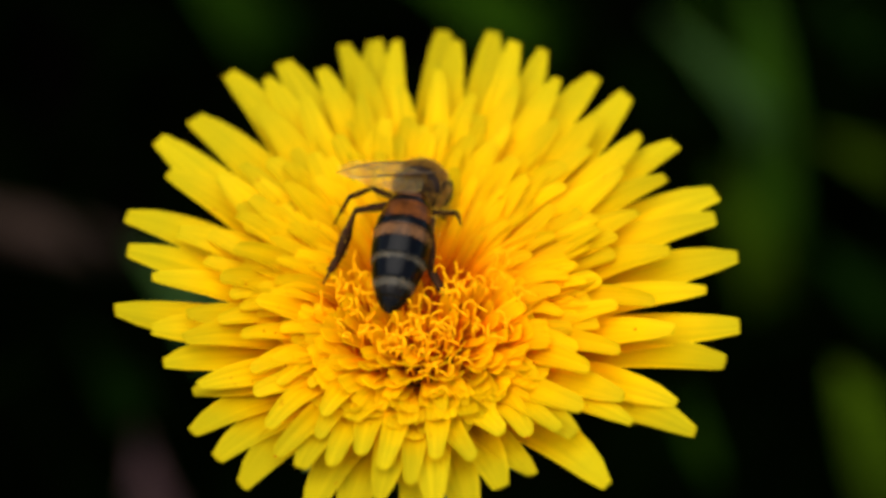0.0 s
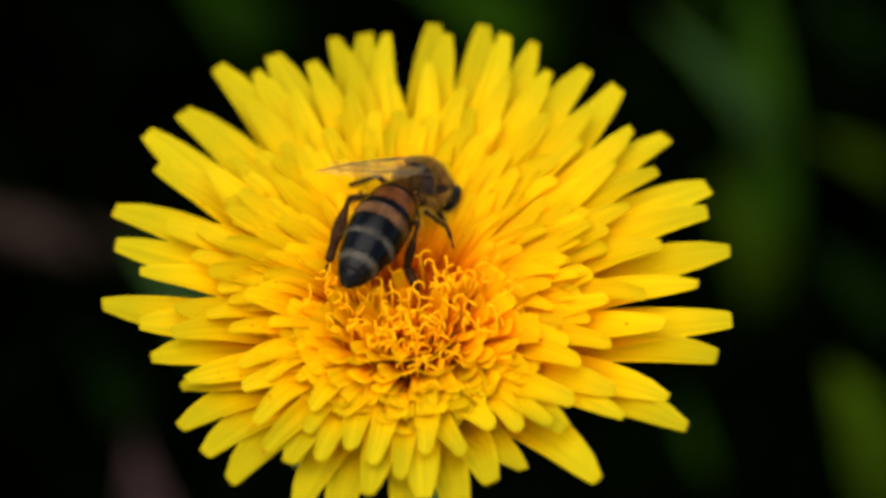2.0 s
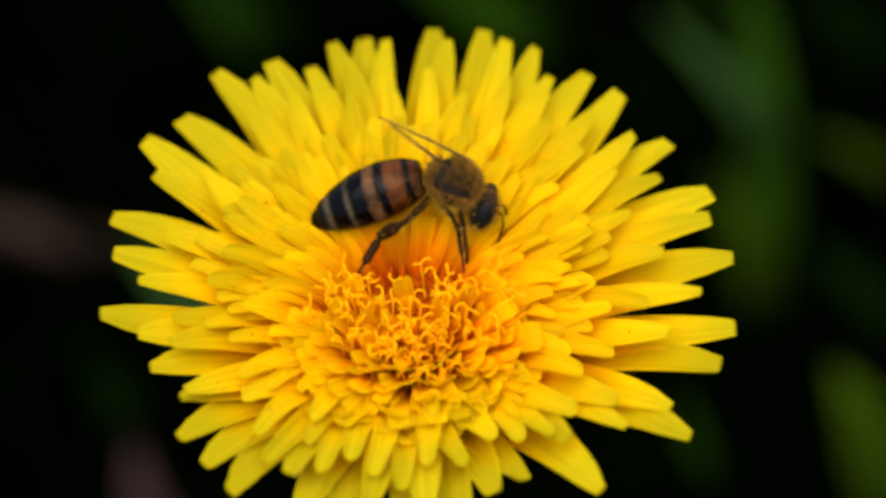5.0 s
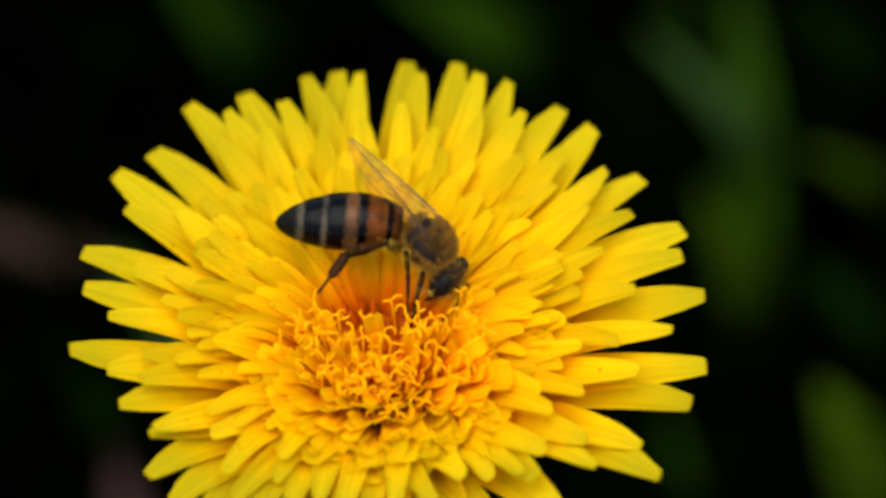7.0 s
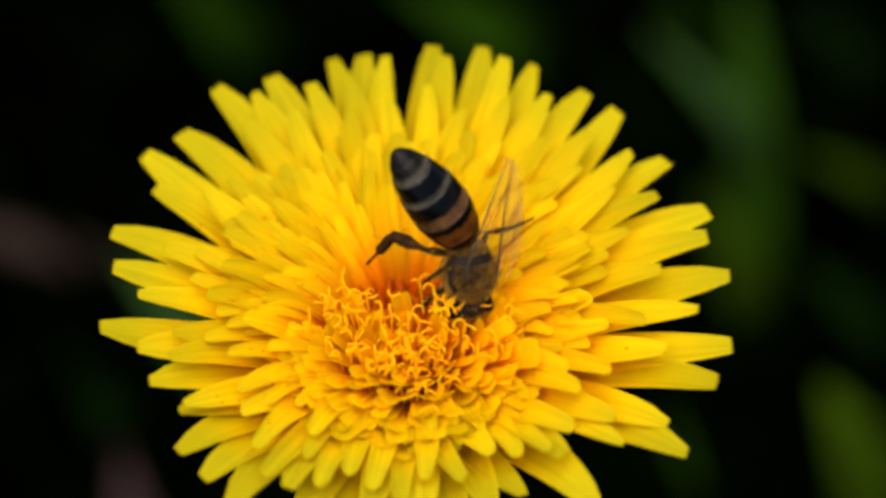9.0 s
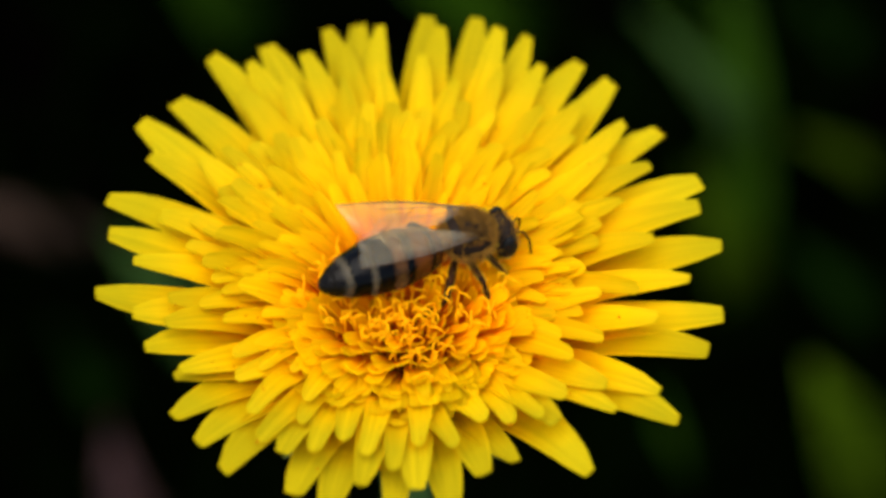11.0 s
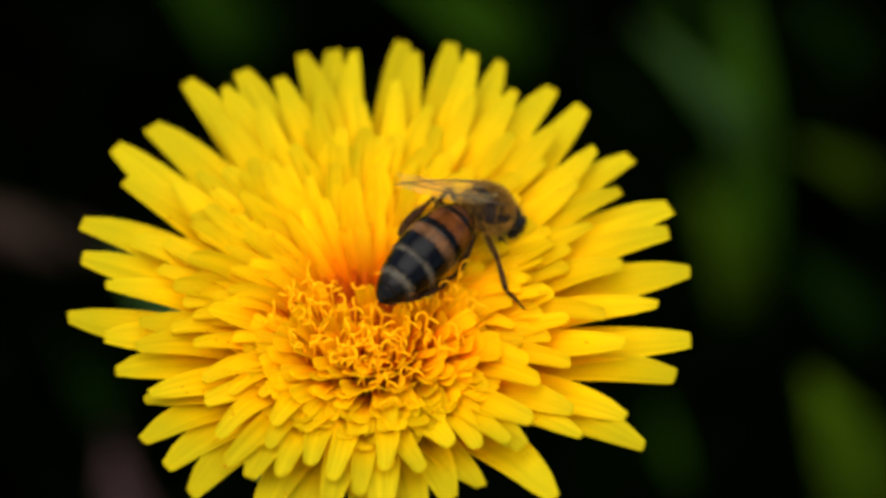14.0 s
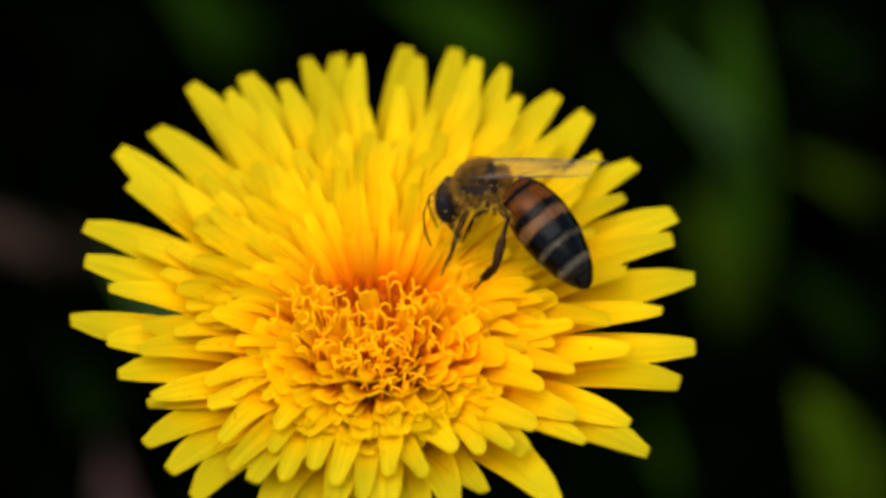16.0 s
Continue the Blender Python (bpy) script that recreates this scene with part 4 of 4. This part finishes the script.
    # legs: seconds, then knee, ankle and foot in mm, in the bee's own space (left middle, left hind, right middle, right hind)
    steps = {
        1: [
            (0, (-0.5, 3.1, -1.0), (-2.4, 4.0, -1.5), (-1.1, 5.0, -4.0)),
            (0.5, (-0.7, 3.1, -1.4), (-2.9, 3.5, -1.6), (-3.0, 4.6, -4.4)),
            (3.2, (0.0, 2.4, -1.2), (0.5, 3.4, -3.0), (1.0, 4.2, -5.6)),
            (4.2, (0.0, 2.4, -1.2), (0.5, 3.4, -3.0), (1.0, 4.2, -5.6)),
            (5.3, (0.2, 2.2, -2.9), (0.6, 2.6, -5.0), (1.2, 2.8, -7.6)),
            (7, (0.2, 2.2, -2.9), (0.6, 2.6, -5.0), (1.2, 2.8, -7.6)),
            (7.5, (0.2, 2.2, -2.9), (0.6, 2.6, -5.0), (1.2, 2.8, -7.6)),
            (8, (-1.6, 2.3, -0.6), (-2.4, 4.3, -0.8), (-3.0, 7.0, -2.0)),
            (8.5, (-0.7, 3.1, -1.1), (-0.1, 4.9, -2.2), (-0.5, 3.7, 0.5)),
            (9, (-1.9, 2.2, -1.6), (-1.6, 4.2, -2.4), (-1.7, 7.0, -3.6)),
            (9.5, (-1.6, 2.3, -0.5), (-1.5, 4.5, -0.7), (-0.9, 7.4, -0.9)),
            (10, (0.0, 2.4, -1.2), (0.5, 3.4, -3.0), (1.0, 4.2, -5.6)),
            (10.2, (-0.6, 2.7, -0.1), (1.2, 3.9, -0.2), (2.7, 6.4, -0.8)),
            (11.2, (0.0, 2.4, -1.2), (0.5, 3.4, -3.0), (1.0, 4.2, -5.6)),
            (12.3, (0.0, 2.4, -1.2), (0.5, 3.4, -3.0), (1.0, 4.2, -5.6)),
            (12.5, (0.0, 2.4, -1.2), (0.5, 3.4, -3.0), (1.0, 4.2, -5.6)),
            (15.5, (-1.6, 1.5, 0.1), (-0.8, 2.0, -1.9), (0.4, 2.8, -4.6)),
            (16, (-0.8, 2.6, -0.1), (0.6, 1.6, -1.5), (2.2, 0.6, -3.8)),
        ],
        2: [
            (0, (-2.1, 3.6, -2.4), (-3.0, 3.7, -5.4), (-6.0, 3.6, -6.6)),
            (0.5, (-2.2, 3.5, -2.3), (-3.1, 3.0, -5.4), (-5.9, 2.6, -6.9)),
            (1, (-2.4, 3.4, -2.4), (-3.3, 2.5, -5.4), (-6.2, 1.9, -6.5)),
            (1.5, (-2.8, 3.0, -2.8), (-4.7, 1.8, -5.0), (-7.3, 0.4, -6.3)),
            (2, (-2.9, 3.0, -2.5), (-4.4, 1.9, -5.1), (-6.9, 0.2, -6.2)),
            (2.5, (-3.1, 3.0, -2.2), (-5.5, 1.3, -3.6), (-7.7, -0.5, -4.9)),
            (3, (-1.6, 1.8, -3.9), (-2.6, 2.2, -6.6), (-3.0, 2.2, -9.4)),
            (3.2, (-2.0, 2.4, -1.8), (-3.7, 2.6, -4.3), (-5.0, 2.8, -7.0)),
            (4.2, (-2.0, 2.4, -1.8), (-3.7, 2.6, -4.3), (-5.0, 2.8, -7.0)),
            (5.3, (-1.6, 1.8, -3.9), (-2.6, 2.2, -6.6), (-3.0, 2.2, -9.4)),
            (7.5, (-1.6, 1.8, -3.9), (-2.6, 2.2, -6.6), (-3.0, 2.2, -9.4)),
            (9.5, (-1.6, 1.8, -3.9), (-2.6, 2.2, -6.6), (-3.0, 2.2, -9.4)),
            (10.2, (-2.0, 2.4, -1.8), (-3.7, 2.6, -4.3), (-5.0, 2.8, -7.0)),
            (11.2, (-2.0, 2.4, -1.8), (-3.7, 2.6, -4.3), (-5.0, 2.8, -7.0)),
            (12.3, (-2.0, 2.4, -1.8), (-3.7, 2.6, -4.3), (-5.0, 2.8, -7.0)),
            (12.5, (-2.0, 2.4, -1.8), (-3.7, 2.6, -4.3), (-5.0, 2.8, -7.0)),
            (13, (-0.6, 3.9, -1.1), (-3.1, 3.6, -3.2), (-5.9, 2.4, -4.0)),
            (14, (-0.6, 3.7, -2.2), (-3.3, 2.7, -3.5), (-5.8, 0.8, -3.1)),
            (14.5, (-2.6, 3.5, -1.4), (-4.4, 4.1, -4.0), (-3.7, 5.7, -6.7)),
            (15, (-2.6, 2.9, 0.4), (-1.5, 3.4, -2.6), (-4.7, 2.8, -2.6)),
            (15.5, (-2.9, 2.1, 0.7), (-3.5, 3.8, -1.9), (-3.4, 4.5, -5.0)),
            (16, (-2.2, 3.6, -0.7), (-1.1, 5.3, -3.1), (1.0, 4.3, -5.2)),
        ],
        4: [
            (0, (-2.1, -1.8, -1.0), (-0.1, -2.8, -1.1), (-2.9, -3.8, -1.0)),
            (0.5, (-1.9, -2.0, -0.9), (-0.0, -3.0, -1.3), (-2.7, -4.2, -0.9)),
            (1, (-2.0, -1.8, -0.7), (-0.3, -3.0, -1.4), (-2.9, -4.4, -1.1)),
            (1.5, (-1.8, -2.1, -0.7), (-0.1, -2.9, -1.6), (-2.4, -4.8, -1.7)),
            (2, (-1.8, -2.2, -0.8), (0.1, -2.9, -1.6), (-1.9, -5.1, -1.7)),
            (2.5, (-1.9, -2.2, -1.1), (-0.3, -3.5, -1.9), (-1.6, -6.1, -1.6)),
            (3, (-1.2, -2.8, -0.8), (0.1, -3.2, -2.5), (-1.0, -5.6, -1.1)),
            (3.2, (-1.1, -2.5, -0.1), (-0.2, -2.8, -2.1), (-1.3, -5.4, -1.1)),
            (4.2, (0.0, -2.4, -1.2), (0.5, -3.4, -3.0), (1.0, -4.2, -5.6)),
            (5.5, (0.5, -2.6, 0.0), (1.5, -1.3, -1.5), (2.9, -3.9, -1.1)),
            (6, (0.3, -2.5, 0.2), (1.3, -1.4, -1.4), (2.6, -4.0, -0.7)),
            (6.5, (0.5, -2.5, 0.1), (1.2, -1.1, -1.5), (2.6, -3.6, -0.4)),
            (7, (-0.6, -2.5, 0.1), (0.4, -1.6, -1.6), (2.3, -3.8, -2.3)),
            (7.5, (-1.4, -2.6, -0.7), (0.1, -1.8, -2.1), (0.5, -4.6, -1.0)),
            (8, (-0.8, -2.6, -0.1), (0.3, -2.2, -2.0), (0.4, -4.8, -0.4)),
            (8.5, (-0.8, -2.8, -0.4), (-0.1, -2.8, -2.5), (-0.2, -4.8, -0.3)),
            (9, (-0.9, -1.7, 0.5), (0.3, -2.1, -1.3), (1.5, -1.7, -4.0)),
            (9.5, (-0.4, -3.2, -1.3), (0.6, -2.2, -2.9), (0.9, -4.4, -0.9)),
            (10.2, (0.0, -2.4, -1.2), (0.5, -3.4, -3.0), (1.0, -4.2, -5.6)),
            (11.2, (0.0, -2.4, -1.2), (0.5, -3.4, -3.0), (1.0, -4.2, -5.6)),
            (12.3, (0.0, -2.4, -1.2), (0.5, -3.4, -3.0), (1.0, -4.2, -5.6)),
            (12.5, (-0.9, -2.8, -0.3), (0.7, -3.6, -1.6), (-0.9, -5.8, -0.4)),
            (13, (-1.3, -2.5, -0.4), (0.3, -3.6, -1.4), (-1.0, -6.2, -0.6)),
            (13.5, (-0.7, -2.7, -2.5), (-1.1, -4.9, -2.5), (-1.7, -7.6, -1.4)),
            (14, (-0.6, -3.1, -1.6), (-0.4, -4.9, -2.9), (-1.6, -7.5, -2.0)),
            (14.5, (0.6, -2.9, -0.5), (-1.2, -4.1, -0.6), (-2.8, -5.9, -2.4)),
            (15, (-0.9, -1.8, -3.1), (-2.3, -2.7, -4.6), (-5.2, -3.6, -4.9)),
            (16, (0.0, -2.4, -1.2), (0.5, -3.4, -3.0), (1.0, -4.2, -5.6)),
        ],
        5: [
            (0, (-3.6, -2.1, -1.2), (-3.5, -2.6, -4.4), (-4.3, -4.9, -6.4)),
            (0.5, (-3.5, -2.3, -1.1), (-3.3, -3.0, -4.2), (-3.3, -5.7, -6.0)),
            (1, (-3.4, -2.3, -0.9), (-3.0, -2.9, -4.0), (-4.9, -5.3, -4.7)),
            (1.5, (-3.2, -2.7, -1.0), (-2.9, -3.1, -4.2), (-4.8, -5.6, -4.7)),
            (2, (-3.2, -2.7, -1.3), (-2.5, -2.7, -4.4), (-3.8, -5.5, -5.2)),
            (2.5, (-3.2, -2.7, -0.8), (-3.2, -3.4, -4.0), (-4.6, -6.2, -4.1)),
            (3, (-3.1, -2.7, -0.7), (-3.0, -3.6, -3.8), (-3.9, -6.4, -2.6)),
            (3.2, (-2.5, -3.1, -0.3), (-3.3, -3.3, -3.4), (-4.7, -6.1, -3.1)),
            (4.2, (-2.0, -2.4, -1.8), (-3.7, -2.6, -4.3), (-5.0, -2.8, -7.0)),
            (5.5, (-1.7, -3.6, -1.2), (-2.7, -3.0, -4.2), (-2.6, -5.0, -6.7)),
            (6, (-1.4, -3.5, -0.4), (-2.7, -3.4, -3.3), (-2.8, -5.4, -5.8)),
            (6.5, (-1.3, -3.5, -0.3), (-2.7, -3.6, -3.2), (-2.4, -6.4, -4.8)),
            (7, (-1.9, -3.2, 0.0), (-3.2, -3.1, -2.9), (-2.7, -5.1, -5.3)),
            (7.5, (-2.2, -3.4, -1.1), (-3.5, -3.1, -4.0), (-2.7, -5.9, -5.3)),
            (8, (-1.9, -3.5, -0.8), (-3.0, -3.9, -3.8), (-1.4, -5.6, -6.0)),
            (8.5, (-2.2, -3.3, -0.4), (-3.1, -3.6, -3.5), (-1.5, -4.3, -6.1)),
            (9, (-2.0, -3.0, 0.2), (-2.5, -4.0, -2.8), (-0.3, -5.1, -4.8)),
            (9.5, (-1.9, -3.4, -0.3), (-3.7, -2.8, -2.9), (-3.3, -3.0, -6.0)),
            (10.2, (-2.0, -2.4, -1.8), (-3.7, -2.6, -4.3), (-5.0, -2.8, -7.0)),
            (11.2, (-2.0, -2.4, -1.8), (-3.7, -2.6, -4.3), (-5.0, -2.8, -7.0)),
            (12.3, (-2.0, -2.4, -1.8), (-3.7, -2.6, -4.3), (-5.0, -2.8, -7.0)),
            (12.5, (-2.5, -2.0, -3.5), (-4.8, -1.5, -5.7), (-7.1, -0.3, -7.5)),
            (13, (-2.1, -2.1, -3.7), (-5.2, -2.6, -4.1), (-3.6, -0.7, -6.1)),
            (13.5, (-2.9, -2.2, -3.1), (-6.1, -2.4, -3.5), (-9.1, -2.7, -2.4)),
            (14, (-2.0, -2.0, -3.8), (-4.9, -2.4, -5.0), (-8.1, -2.6, -5.3)),
            (14.5, (-3.4, -2.0, -2.5), (-6.5, -1.8, -3.2), (-4.6, -0.5, -5.5)),
            (15, (-1.6, -1.8, -3.9), (-2.6, -1.8, -6.6), (-3.0, -1.6, -9.4)),
            (15.2, (-1.6, -1.8, -3.9), (-2.6, -1.8, -6.6), (-3.0, -1.6, -9.4)),
            (15.5, (-1.6, -1.8, -3.9), (-2.6, -1.8, -6.6), (-3.0, -1.6, -9.4)),
            (16, (-1.6, -1.8, -3.9), (-2.6, -1.8, -6.6), (-3.0, -1.6, -9.4)),
        ],
    }
    # the forelegs stay tucked beneath the head and paw at the florets
    for k, side in ((0, 1), (3, -1)):
        steps[k] = [(t, (2.0 + 0.2 * math.sin(3 * t + k), 1.6 * side, -2.2), (2.7, 1.7 * side, -3.7 + 0.2 * math.sin(5 * t)), (3.5 + 0.3 * math.sin(4 * t + k), 1.5 * side, -5.4)) for t in [0.5 * i for i in range(33)]]

    def aim(a, b):
        """Space at a with x towards b and z as near the bee's back as it goes."""
        x = (b - a).normalized()
        y = Vector((0.3, 0, 1)).cross(x).normalized()
        return Matrix.Translation(a * MM) @ Matrix((x, y, x.cross(y))).transposed().to_4x4()
    for k, (leg, shin, foot, hip, sizes) in enumerate(BEE_LEGS):
        rows = ([], [], [])
        for t, *joints in steps[k]:
            at, thigh = Vector(hip), None
            for size, joint, kept in zip(sizes, joints, rows):
                m = aim(at, Vector(joint))
                at = at + (Vector(joint) - at).normalized() * size
                thigh = thigh or m
                kept.append((t, m if kept is rows[0] else thigh.inverted() @ m))
        for piece, kept in zip((leg, shin, foot), rows):
            walk(piece, kept)


motions()
